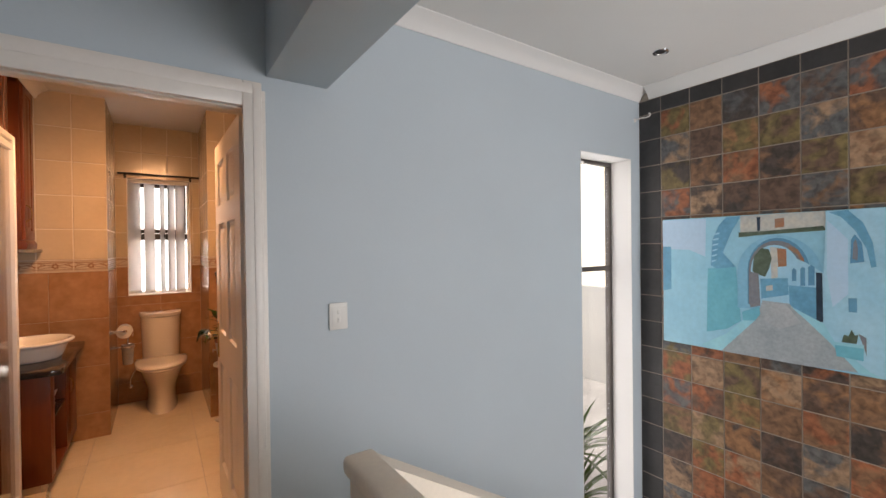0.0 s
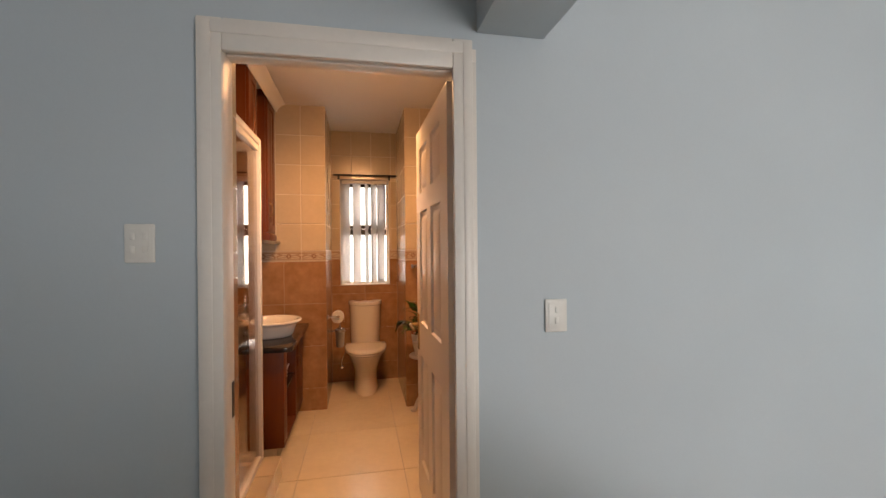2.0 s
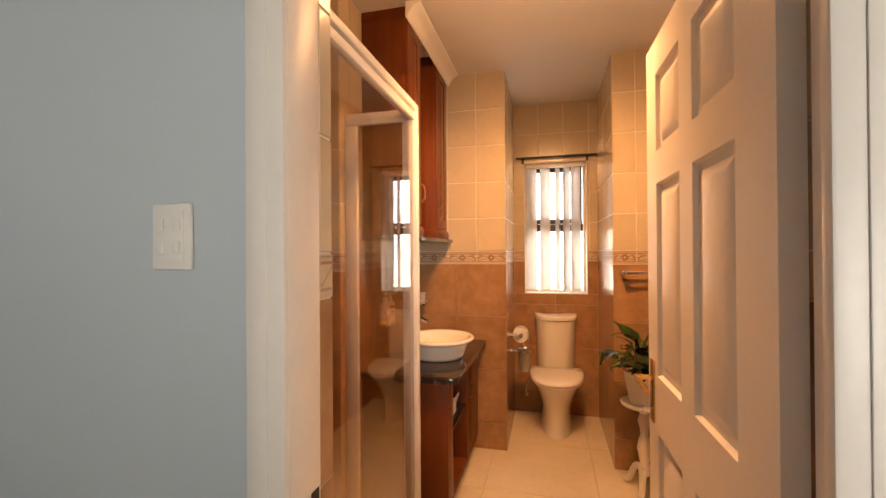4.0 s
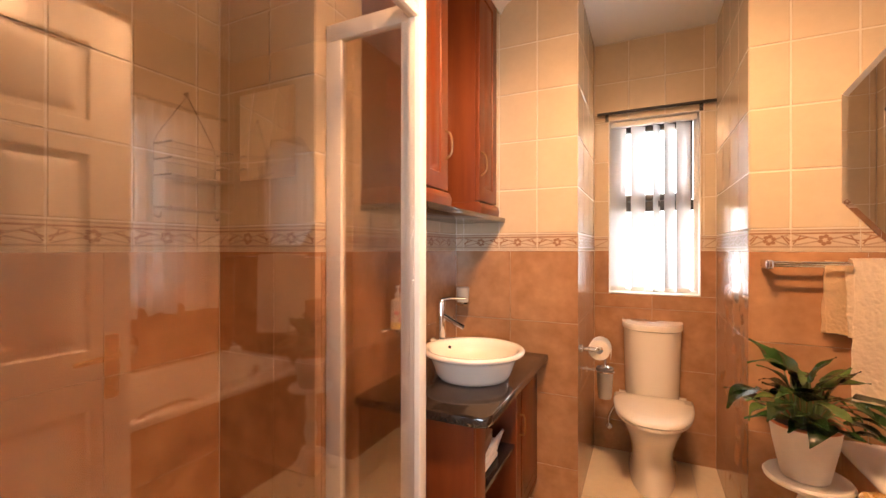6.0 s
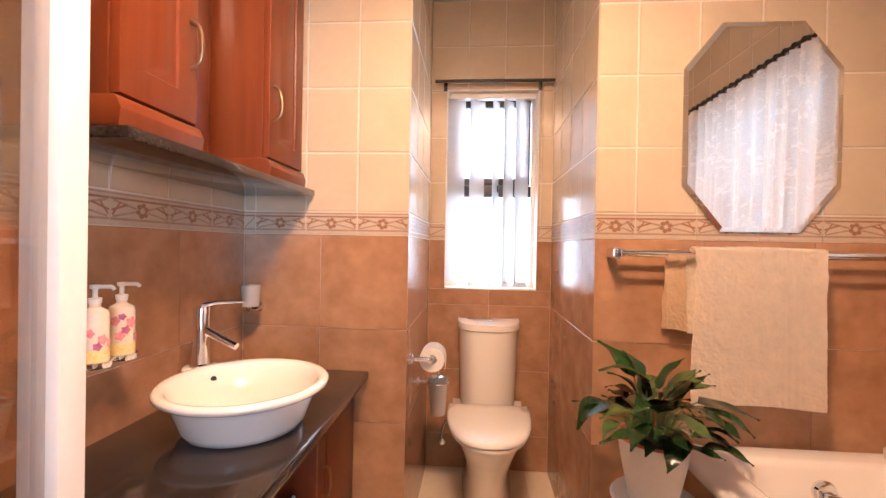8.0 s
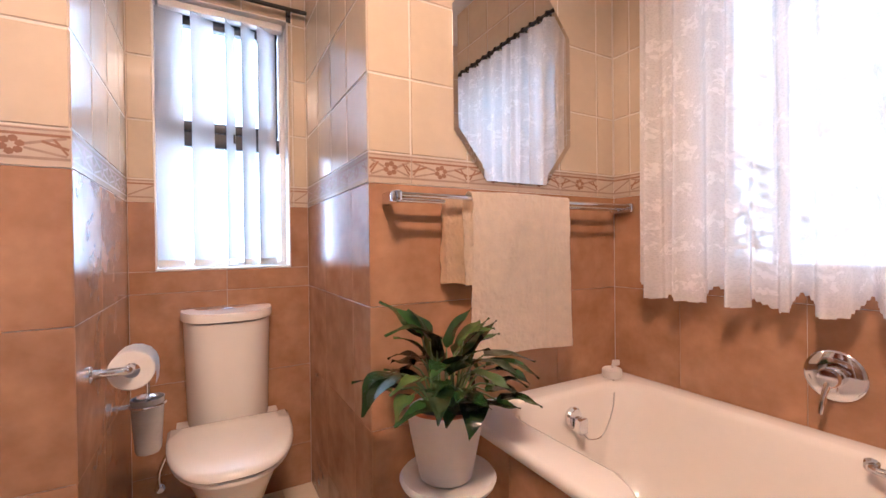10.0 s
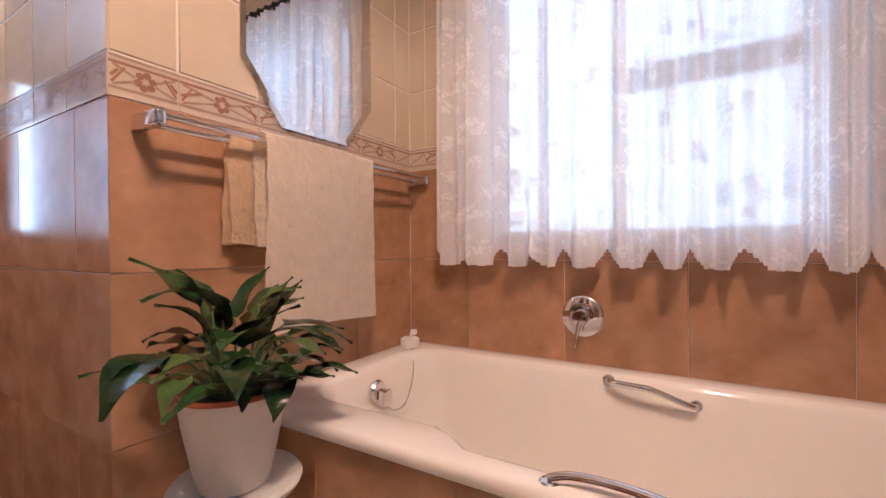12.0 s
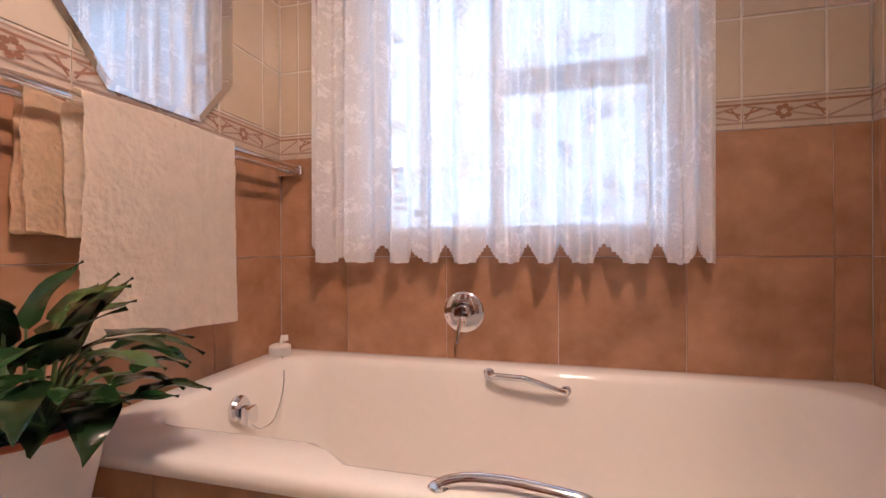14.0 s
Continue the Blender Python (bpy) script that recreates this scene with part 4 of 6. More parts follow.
def fold(u, s):
    """Depth of the folds at u (0 to 1) across, s (0 to 1) down."""
    f = 0.029 * math.sin(u * 88 + 2.2 * math.sin(u * 13 + ph[0])) + 0.015 * math.sin(u * 163 + ph[1] + 2 * math.sin(u * 21)) + 0.004 * math.sin(u * 40 + ph[2] + s * 1.5)
    return f * (0.45 + 0.65 * s)


for j in range(NV + 1):
    s = j / NV
    row = []
    for i in range(NU + 1):
        u = i / NU
        saw = abs(((u * 10.4 + 0.12 * math.sin(u * 20)) % 1) * 2 - 1)
        hem = 0.012 + 0.048 * math.floor(5 * min(1, 1.9 - 1.9 * saw) + 0.5) / 5 + 0.010 * math.floor(3 * (1 - saw) + 0.5) / 3
        drop = 1.165 + hem
        x = -fold(u, s) - 0.012
        y = (0.5 - u) * CW + 0.006 * math.sin(u * 70 + ph[3]) * s
        v = bm.verts.new((x, y, -drop * s))
        uvs[v] = (u * CW * 1.25, (1 - s) * 1.2)
        row.append(v)
    rows.append(row)
for a, b in zip(rows, rows[1:]):
    for i in range(NU):
        f = bm.faces.new([a[i], a[i + 1], b[i + 1], b[i]])
        for lp in f.loops:
            lp[uvl].uv = uvs[lp.vert]
part("net", bm, LACE, curt, smooth=80)

# bath
bath = thing("bathtub", "white built-in bathtub with a tiled front panel", "bathtub")
RIM = 0.575


def bath_ring(x0, x1, y0, y1, z, r, broad=0.0, n=10, m=26):
    """A rounded rectangle; broad: how much wider the front rim is at the tap end."""
    corners = []
    for cx, cy, a0 in ((x1 - r, y1 - r, 0), (x0 + r, y1 - r, 90), (x0 + r, y0 + r, 180), (x1 - r, y0 + r, 270)):
        corners.append([Vector((cx + r * math.cos(radians(a0 + 90 * k / n)), cy + r * math.sin(radians(a0 + 90 * k / n)), z)) for k in range(n + 1)])
    pts = []
    for k in range(4):
        pts += corners[k]
        a, b = corners[k][-1], corners[(k + 1) % 4][0]
        pts += [a.lerp(b, i / m) for i in range(1, m)]
    for p in pts:
        if p.x < (x0 + x1) / 2:
            s = min(1, max(0, (p.y - 3.44) / 0.09))
            p.x += broad * s * s * (3 - 2 * s) * (1 - (p.x - x0) / (x1 - x0) * 2)
    return pts


rings = [bath_ring(0.574, 1.346, 2.272, 4.068, RIM - 0.034, 0.02), bath_ring(0.567, 1.348, 2.270, 4.070, RIM - 0.02, 0.02), bath_ring(0.568, 1.348, 2.270, 4.070, RIM - 0.01, 0.02), bath_ring(0.573, 1.343, 2.275, 4.065, RIM - 0.003, 0.025),
         bath_ring(0.584, 1.333, 2.286, 4.054, RIM, 0.03), bath_ring(0.622, 1.275, 2.37, 3.99, RIM, 0.12, 0.06), bath_ring(0.632, 1.263, 2.382, 3.978, RIM - 0.004, 0.13, 0.06),
         bath_ring(0.641, 1.253, 2.395, 3.966, RIM - 0.02, 0.13, 0.058), bath_ring(0.655, 1.238, 2.44, 3.95, RIM - 0.12, 0.13, 0.045), bath_ring(0.672, 1.22, 2.52, 3.93, RIM - 0.28, 0.13, 0.03),
         bath_ring(0.70, 1.19, 2.60, 3.895, RIM - 0.36, 0.13, 0.01), bath_ring(0.75, 1.14, 2.68, 3.84, RIM - 0.395, 0.12), bath_ring(0.85, 1.04, 2.8, 3.74, RIM - 0.405, 0.09)]
bm = bmesh.new()
vr = [[bm.verts.new(p) for p in r] for r in rings]
for a, b in zip(vr, vr[1:]):
    n = len(a)
    for k in range(n):
        bm.faces.new([a[k], a[(k + 1) % n], b[(k + 1) % n], b[k]])
bm.faces.new(vr[-1])
part("tub", bm, ACRYLIC, bath, smooth=50)
panel = part("front_panel", box(0.592, 0.62, 2.272, 4.068, 0.0, RIM - 0.036), GROUT_LOW, bath, "terracotta tiled front panel")
ov = part("overflow", lathe([(0, 0.0), (0.036, 0.0), (0.036, 0.01), (0.03, 0.018), (0.012, 0.022), (0, 0.022)], 24, m=pose(0.975, 3.948, 0.495, 90 - 6)), CHROME, bath, "chrome overflow")
part("overflow_knob", box(0.955, 0.998, 3.898, 3.924, 0.455, 0.505, 0.006), CHROME, ov)
chain = bend([(0.985, 3.915, 0.452), (1.01, 3.9, 0.43), (1.07, 3.9, 0.435), (1.15, 3.925, 0.50), (1.2, 3.96, 0.56), (1.228, 3.99, 0.59)], 7)
part("plug_chain", tube(chain, 0.0022, 6), CHROME, bath, "thin bead chain")
part("plug", lathe([(0, 0.0), (0.032, 0.0), (0.036, 0.006), (0.036, 0.03), (0.03, 0.036), (0.008, 0.038), (0, 0.038)], 22, m=pose(1.24, 4.0, RIM + 0.001)), WHITE_ALU, bath, "white bath plug resting on the rim")
clip = lathe([(0.005, 0), (0.005, 0.03), (0, 0.032)], 8, m=pose(1.235, 3.995, RIM + 0.038, 0, 20))
box(1.242, 1.268, 3.985, 3.999, RIM + 0.045, RIM + 0.066, 0.004, clip)
part("plug_ring", clip, WHITE_ALU, bath)


def grab(points, rose_way, label):
    g = part("grab_handle", tube(bend(points, 6), 0.0095, 12), CHROME, bath, label)
    for p in (points[0], points[-1]):
        turn = Vector((0, 0, 1)).rotation_difference(Vector(rose_way)).to_matrix().to_4x4()
        part("rose", lathe([(0, 0), (0.019, 0), (0.02, 0.004), (0.014, 0.01), (0, 0.011)], 18, m=Matrix.Translation(Vector(p) - 0.009 * Vector(rose_way)) @ turn), CHROME, g)


grab([(1.253, 3.285, 0.552), (1.222, 3.27, 0.56), (1.205, 3.2, 0.563), (1.205, 3.165, 0.56), (1.222, 3.075, 0.528), (1.248, 3.06, 0.522)], (-1, 0, 0.1), "bent chrome grab handle")
grab([(0.600, 3.27, RIM + 0.002), (0.602, 3.256, RIM + 0.008), (0.606, 3.225, RIM + 0.014), (0.61, 3.16, RIM + 0.014), (0.604, 3.07, RIM + 0.008), (0.602, 3.05, RIM + 0.004)], (0, 0, 1), "bent chrome grab handle")

mix = thing("bath_mixer", "round chrome bath mixer with lever on the tiled wall", "tap", EAST, 3.38, 0.727)
part("wall_plate", lathe([(0, 0), (0.066, 0), (0.067, 0.004), (0.06, 0.009), (0.03, 0.012), (0, 0.012)], 36, m=pose(0, 0, 0, 0, -90)), CHROME, mix)
part("body", lathe([(0.026, 0.01), (0.026, 0.045), (0.022, 0.052), (0, 0.053)], 24, m=pose(0, 0, 0, 0, -90)), CHROME, mix)
part("lever", tube([(-0.045, 0.0, -0.012), (-0.06, 0.006, -0.05), (-0.066, 0.01, -0.092)], [0.009, 0.006, 0.005], 10), CHROME, mix)

# octagonal mirror
mir = thing("wall_mirror", "octagonal frameless mirror hung above the towel rail", "mirror", 0.845, NORTH_B, 1.655)


def octo(w, h, cu, cv):
    return [(-w + cu, -h), (w - cu, -h), (w, -h + cv), (w, h - cv), (w - cu, h), (-w + cu, h), (-w, h - cv), (-w, -h + cv)]


outer, inner = octo(0.256, 0.355, 0.125, 0.155), octo(0.240, 0.339, 0.119, 0.149)
bm = bmesh.new()
back, edge, face = ([bm.verts.new((u, d, v)) for u, v in o] for o, d in ((outer, -0.002), (outer, -0.007), (inner, -0.0095)))
for a, b in ((back, edge), (edge, face)):
    for k in range(8):
        bm.faces.new([a[k], a[(k + 1) % 8], b[(k + 1) % 8], b[k]])
bm.faces.new(face), bm.faces.new(list(reversed(back)))
part("glass", bm, MIRROR, mir, smooth=2)

# towel rail and towel
rail = thing("towel_rail", "chrome double towel rail on oval brackets", "towel rail", 0, NORTH_B, 1.222)
for x in (0.355, 1.33):
    part("bracket", box(x - 0.012, x + 0.012, -0.105, -0.001, -0.018, 0.018, 0.008, seg=3), CHROME, rail)
for y, z in ((-0.092, 0.006), (-0.045, -0.004)):
    part("bar", tube([(0.356, y, z), (1.329, y, z)], 0.0075, 12), CHROME, rail)


def finer(line, times):
    """The same line of points with more steps between them."""
    out = []
    for a, b in zip(line, line[1:]):
        out += [tuple(p + (q - p) * k / times for p, q in zip(a, b)) for k in range(times)]
    return out + [line[-1]]


def cloth_strip(x0, x1, line, nx, seed, thick=0.012, wave=0.004, pile=0.002, border=None):
    """A folded terry cloth: a line of (y, z) swept along x, with soft waves, nubbly loops and, past border (a share of the width), plain woven ribs."""
    rn = random.Random(seed)
    ph = rn.uniform(0, 6)
    bm = bmesh.new()
    rows = []
    for i in range(nx + 1):
        u = i / nx
        row = []
        for k, (y, z) in enumerate(line):
            s = k / (len(line) - 1)
            x = x0 + (x1 - x0) * u
            at = Vector((x, y * 0.7, z)) * 95
            nub = noise.noise(at) + 0.6 * noise.noise(at * 2.3)
            amount = pile
            if border and border < u < border + 0.16:
                amount, nub = pile * 0.5, nub * 0.4 + math.sin((u - border) / 0.16 * 6 * math.pi)
            edge = 0.004 * noise.noise(Vector((s * 14, u * 3, ph)))
            row.append(bm.verts.new((x + edge + 0.004 * math.sin(s * 9 + ph) * (1 if u > 0.5 else -1), y + wave * math.sin(u * 9 + s * 2 + ph) - amount * nub, z + 0.5 * amount * nub + 0.006 * math.sin(u * 5 + ph) * s)))
        rows.append(row)
    for a, b in zip(rows, rows[1:]):
        for k in range(len(line) - 1):
            bm.faces.new([a[k], a[k + 1], b[k + 1], b[k]])
    bmesh.ops.solidify(bm, geom=list(bm.faces), thickness=thick)
    return bm


tow = thing("bath_towel", "cream terry bath towel folded over the chrome rail", "towel", 0, NORTH_B, 1.222)
front = [(-0.112 - 0.002 * math.sin(k * 0.26), 0.02 - 0.5 * k / 24) for k in range(25)]
over = [(-0.075, 0.0), (-0.078, 0.012), (-0.085, 0.021), (-0.097, 0.026), (-0.107, 0.023)]
behind = [(-0.068, -0.26 + 0.26 * k / 12) for k in range(13)]
part("front_fold", cloth_strip(0.585, 0.985, finer(behind + over + front, 6), 140, 2, 0.014, wave=0.003, pile=0.0021, border=0.68), TOWEL, tow, smooth=75)
tow2 = thing("hand_towel", "tan terry hand towel on the rail's inner bar", "towel", 0, NORTH_B, 1.222)
part("fold", cloth_strip(0.528, 0.66, finer([(-0.026, -0.255 + 0.255 * k / 12) for k in range(13)] + [(-0.03, 0.006), (-0.043, 0.012), (-0.053, 0.006)] + [(-0.056, -0.02 - 0.235 * k / 12) for k in range(13)], 6), 46, 4, 0.010, wave=0.002, pile=0.002), TOWEL_TAN, tow2, smooth=75)

# plant on its stand
stand = thing("plant_stand", "white turned pedestal plant stand with three scrolled feet", "plant stand", 0.43, 3.85, 0)
part("top_plate", lathe([(0, 0.478), (0.1, 0.48), (0.12, 0.487), (0.124, 0.497), (0.118, 0.505), (0.108, 0.502), (0.1, 0.499), (0, 0.499)], 40), POT_WHITE, stand)
part("column", lathe([(0.03, 0.10), (0.036, 0.13), (0.024, 0.16), (0.03, 0.2), (0.038, 0.24), (0.03, 0.29), (0.02, 0.32), (0.024, 0.36), (0.034, 0.40), (0.022, 0.44), (0.04, 0.47), (0.05, 0.479)], 24), POT_WHITE, stand)
for a in (250, 130, 10):
    dx, dy = math.cos(radians(a)), math.sin(radians(a))
    pts = [(dx * r, dy * r, z) for r, z in ((0.02, 0.13), (0.055, 0.125), (0.085, 0.075), (0.105, 0.03), (0.13, 0.014), (0.145, 0.016))]
    line = bend(pts, 4)
    part("foot", tube(line, [0.02 - 0.006 * k / len(line) for k in range(len(line))], 10), POT_WHITE, stand)

plant = thing("potted_plant", "leafy green pothos in a white pot with terracotta rim", "plant", 0.422, 3.846, 0.5)
part("pot", lathe([(0, 0.002), (0.062, 0.002), (0.067, 0.006), (0.078, 0.06), (0.09, 0.12), (0.098, 0.175), (0.1, 0.181), (0.094, 0.182), (0.088, 0.15), (0, 0.148)], 40), POT_WHITE, plant)
part("liner_rim", lathe([(0.0925, 0.165), (0.0925, 0.188), (0.1015, 0.192), (0.103, 0.185), (0.1005, 0.1815)], 40), TERRACOTTA, plant, "terracotta liner rim")
part("soil", lathe([(0.093, 0.165), (0.05, 0.173), (0, 0.175)], 24), SOIL, plant)
rnd = random.Random(21)


def pothos_leaf(base, yaw, rise, length, width, droop, curl):
    """A heart-shaped blade with a midrib fold that arches and droops, from its stalk."""
    bm = bmesh.new()
    a = Vector((math.cos(yaw), math.sin(yaw), 0))
    side = Vector((-math.sin(yaw), math.cos(yaw), 0))
    rows, p, el = [], Vector(base), rise
    n = 9
    for i in range(n + 1):
        s = i / n
        w = width * (math.sin(math.pi * min(1, s * 1.02) ** 0.62) ** 0.85) * (1 - 0.25 * s) if 0 < s < 1 else 0.0015
        d = a * math.cos(el) + Vector((0, 0, math.sin(el)))
        nrm = (-a * math.sin(el) + Vector((0, 0, math.cos(el))))
        row = []
        for k in (-1, -0.55, 0, 0.55, 1):
            lift = 0.32 * abs(k) * w - 0.12 * w * k * k + 0.004 * math.sin(s * 9 + k * 2) * abs(k)
            row.append(bm.verts.new(p + side * (k * w + curl * s * s * length) + nrm * lift))
        rows.append(row)
        p = p + d * (length / n)
        el -= droop / n
    for r, q in zip(rows, rows[1:]):
        for k in range(4):
            bm.faces.new([r[k], r[k + 1], q[k + 1], q[k]])
    return bm


for k in range(50):
    yaw = k * 2.39996 + rnd.uniform(-0.3, 0.3)
    tier = k / 50
    upright = tier < 0.3
    reach = rnd.uniform(0.02, 0.06) if upright else rnd.uniform(0.06, 0.15)
    high = rnd.uniform(0.08, 0.17) if upright else rnd.uniform(0.02, 0.11)
    root = Vector((math.cos(yaw) * 0.03, math.sin(yaw) * 0.03, 0.172))
    tip = Vector((math.cos(yaw) * reach, math.sin(yaw) * reach, 0.18 + high))
    st = part("stalk", tube(bend([root, root.lerp(tip, 0.5) + Vector((0, 0, 0.03)), tip], 4), [0.003, 0.003, 0.003, 0.0028, 0.0026, 0.0024, 0.0022, 0.002, 0.002], 6), STALK, plant)
    ln = rnd.uniform(0.085, 0.16)
    rise = rnd.uniform(0.5, 1.35) if upright else rnd.uniform(-0.2, 0.5)
    lf = part("leaf", pothos_leaf(tip, yaw + rnd.uniform(-0.9, 0.9), rise, ln, ln * rnd.uniform(0.2, 0.36), rnd.choice((rnd.uniform(0.1, 0.6), rnd.uniform(0.6, 1.4))), rnd.uniform(-0.3, 0.3)), LEAF_LIGHT if rnd.random() < 0.22 else LEAF, plant, smooth=80)

# toilet
wc = thing("toilet", "white close-coupled toilet with closed lid and oval cistern", "toilet", -0.032, 4.905, 0)


def dee(w, front, back, n=20, p=2.3):
    """A D-shaped outline: straight at the back, rounded to the front (towards -y)."""
    pts = []
    for k in range(n + 1):
        a = math.pi * k / n
        c, s = math.cos(a), math.sin(a)
        pts.append((w * math.copysign(abs(c) ** (2 / p), c), back + (front - back) * abs(s) ** (2 / p)))
    return pts


def loft(sections, bm=None, cap=True):
    bm = bm or bmesh.new()
    rs = [[bm.verts.new((x, y, z)) for x, y in pts] for pts, z in sections]
    for a, b in zip(rs, rs[1:]):
        n = len(a)
        for k in range(n):
            bm.faces.new([a[k], a[(k + 1) % n], b[(k + 1) % n], b[k]])
    if cap:
        bm.faces.new(list(reversed(rs[0]))), bm.faces.new(rs[-1])
    return bm


part("bowl", loft([(dee(0.128, -0.50, -0.02), 0.0), (dee(0.126, -0.50, -0.02), 0.02), (dee(0.118, -0.485, -0.02), 0.06), (dee(0.118, -0.485, -0.02), 0.15), (dee(0.132, -0.51, -0.02), 0.22), (dee(0.156, -0.56, -0.02), 0.29), (dee(0.176, -0.60, -0.02), 0.345), (dee(0.184, -0.613, -0.02), 0.38), (dee(0.184, -0.613, -0.02), 0.395)]), CERAMIC, wc, smooth=60)
part("seat", loft([(dee(0.186, -0.635, -0.235), 0.396), (dee(0.198, -0.648, -0.232), 0.402), (dee(0.198, -0.648, -0.232), 0.412), (dee(0.195, -0.644, -0.232), 0.4165)]), CERAMIC, wc, "white toilet seat", smooth=60)
part("lid", loft([(dee(0.195, -0.645, -0.226, p=2.6), 0.417), (dee(0.201, -0.655, -0.224, p=2.6), 0.426), (dee(0.2, -0.652, -0.224, p=2.6), 0.437), (dee(0.19, -0.635, -0.228, p=2.6), 0.446), (dee(0.15, -0.57, -0.25, p=2.6), 0.452), (dee(0.08, -0.45, -0.3), 0.454)]), CERAMIC, wc, "closed white lid", smooth=60)
for dx in (-0.07, 0.07):
    part("hinge", lathe([(0.011, 0.397), (0.011, 0.442), (0, 0.445)], 12, m=pose(dx, -0.232, 0)), CHROME, wc)
cis = part("cistern", loft([(dee(0.145, -0.212, -0.003, p=2.8), 0.396), (dee(0.15, -0.222, -0.003, p=2.8), 0.42), (dee(0.16, -0.236, -0.003, p=2.8), 0.806)]), CERAMIC, wc, smooth=60)
part("cistern_lid", loft([(dee(0.162, -0.239, -0.003, p=2.8), 0.809), (dee(0.168, -0.247, -0.003, p=2.8), 0.812), (dee(0.168, -0.247, -0.003, p=2.8), 0.838), (dee(0.165, -0.243, -0.003, p=2.8), 0.844), (dee(0.12, -0.19, -0.01, p=2.8), 0.847)]), CERAMIC, cis, smooth=50)
part("flush_button", lathe([(0.022, 0.845), (0.022, 0.851), (0.018, 0.854), (0, 0.854)], 20, m=pose(0, -0.12, 0)), CHROME, cis)
part("supply_pipe", tube(bend([(-0.24, -0.012, 0.17), (-0.24, -0.05, 0.17), (-0.235, -0.06, 0.25), (-0.16, -0.06, 0.39)], 5), 0.007, 8), CHROME, wc)
part("stop_valve", lathe([(0.018, 0), (0.018, 0.03), (0.01, 0.034), (0, 0.034)], 14, m=pose(-0.24, -0.03, 0.17, 90)), CHROME, wc)

roll = thing("toilet_roll_holder", "chrome bar holder with a white toilet roll on the tiled wall", "toilet roll holder", NICHE_W, 4.27, 0.77)
part("wall_rose", lathe([(0, 0), (0.022, 0), (0.022, 0.006), (0.012, 0.01), (0, 0.01)], 18, m=pose(0, 0, 0, 0, 90)), CHROME, roll)
part("arm", tube(bend([(0.004, 0, 0), (0.06, 0, 0), (0.078, 0.004, 0), (0.084, 0.02, 0)], 4), 0.011, 14), CHROME, roll)
part("bar", tube([(0.084, 0.015, 0), (0.084, 0.135, 0)], 0.008, 12), CHROME, roll)
part("paper_roll", lathe([(0.02, 0.0), (0.05, 0.0), (0.053, 0.003), (0.053, 0.095), (0.05, 0.098), (0.02, 0.098), (0.02, 0.0)], 32, m=pose(0.084, 0.028, -0.008, -90)), PAPER, roll, "white toilet paper roll")
sheet = bmesh.new()
srow = [[sheet.verts.new((0.084 + 0.0545 * math.sin(a), 0.032 + dy, -0.008 + 0.0545 * math.cos(a))) for a in (-0.5, -0.1, 0.3, 0.7, 1.1, 1.5)] + [sheet.verts.new((0.139, 0.032 + dy, -0.03)), sheet.verts.new((0.137, 0.032 + dy, -0.055))] for dy in (0, 0.09)]
for k in range(7):
    sheet.faces.new([srow[0][k], srow[0][k + 1], srow[1][k + 1], srow[1][k]])
bmesh.ops.solidify(sheet, geom=list(sheet.faces), thickness=0.0006)
part("loose_sheet", sheet, PAPER, roll)

brush = thing("toilet_brush", "toilet brush in a frosted glass cup on a chrome wall bracket", "toilet brush", NICHE_W, 4.52, 0.6)
part("wall_rose", lathe([(0, 0), (0.02, 0), (0.02, 0.006), (0, 0.009)], 16, m=pose(0, 0, 0, 0, 90)), CHROME, brush)
part("arm", tube([(0.003, 0, 0), (0.05, 0, 0)], 0.008, 10), CHROME, brush)
part("ring", tube([(0.095 + 0.047 * math.cos(a), 0.047 * math.sin(a), 0) for a in [2 * math.pi * k / 24 for k in range(25)]], 0.004, 8, cap=False), CHROME, brush)
part("cup", lathe([(0, -0.15), (0.032, -0.15), (0.036, -0.14), (0.046, 0.02), (0.043, 0.02), (0.033, -0.138), (0, -0.142)], 28, m=pose(0.095, 0, 0)), FROST, brush, "frosted glass cup")
part("handle", tube([(0.095, 0, -0.13), (0.095, 0, 0.125)], [0.006, 0.006], 10), CHROME, brush)
part("bristles", lathe([(0, -0.135), (0.022, -0.13), (0.024, -0.07), (0, -0.06)], 16, m=pose(0.095, 0, 0)), PLASTIC, brush)
part("lid", lathe([(0, 0.034), (0.02, 0.032), (0.03, 0.024), (0.03, 0.021), (0, 0.021)], 20, m=pose(0.095, 0, 0)), CHROME, brush)

# vanity
van = thing("vanity_cabinet", "cherry wood vanity cabinet with an open shelf bay", "cabinet", 0, 0, 0)
X0, XF = WEST + 0.002, -0.565
part("plinth", box(X0, XF - 0.05, 3.29, 4.155, 0, 0.1), TILE_UP, van, "pale tiled plinth")
part("side_panel", box(X0, XF, 3.27, 3.292, 0.1, 0.715, 0.002), CHERRY, van)
part("bottom_panel", box(X0, XF, 3.293, 4.155, 0.1, 0.12, 0.001), CHERRY, van)
part("back_panel", box(X0, X0 + 0.008, 3.293, 4.155, 0.121, 0.714), CHERRY, van)
part("stile", box(XF - 0.02, XF, 3.293, 3.38, 0.121, 0.714, 0.002), CHERRY, van)
part("divider", box(X0 + 0.01, XF, 3.76, 3.78, 0.121, 0.714, 0.001), CHERRY, van)
part("shelf", box(X0 + 0.01, XF - 0.005, 3.3, 3.759, 0.43, 0.448, 0.001), GRANITE, van, "dark shelf board")
dr = part("door", box(XF - 0.019, XF, 3.782, 4.15, 0.122, 0.712, 0.003), CHERRY, van)
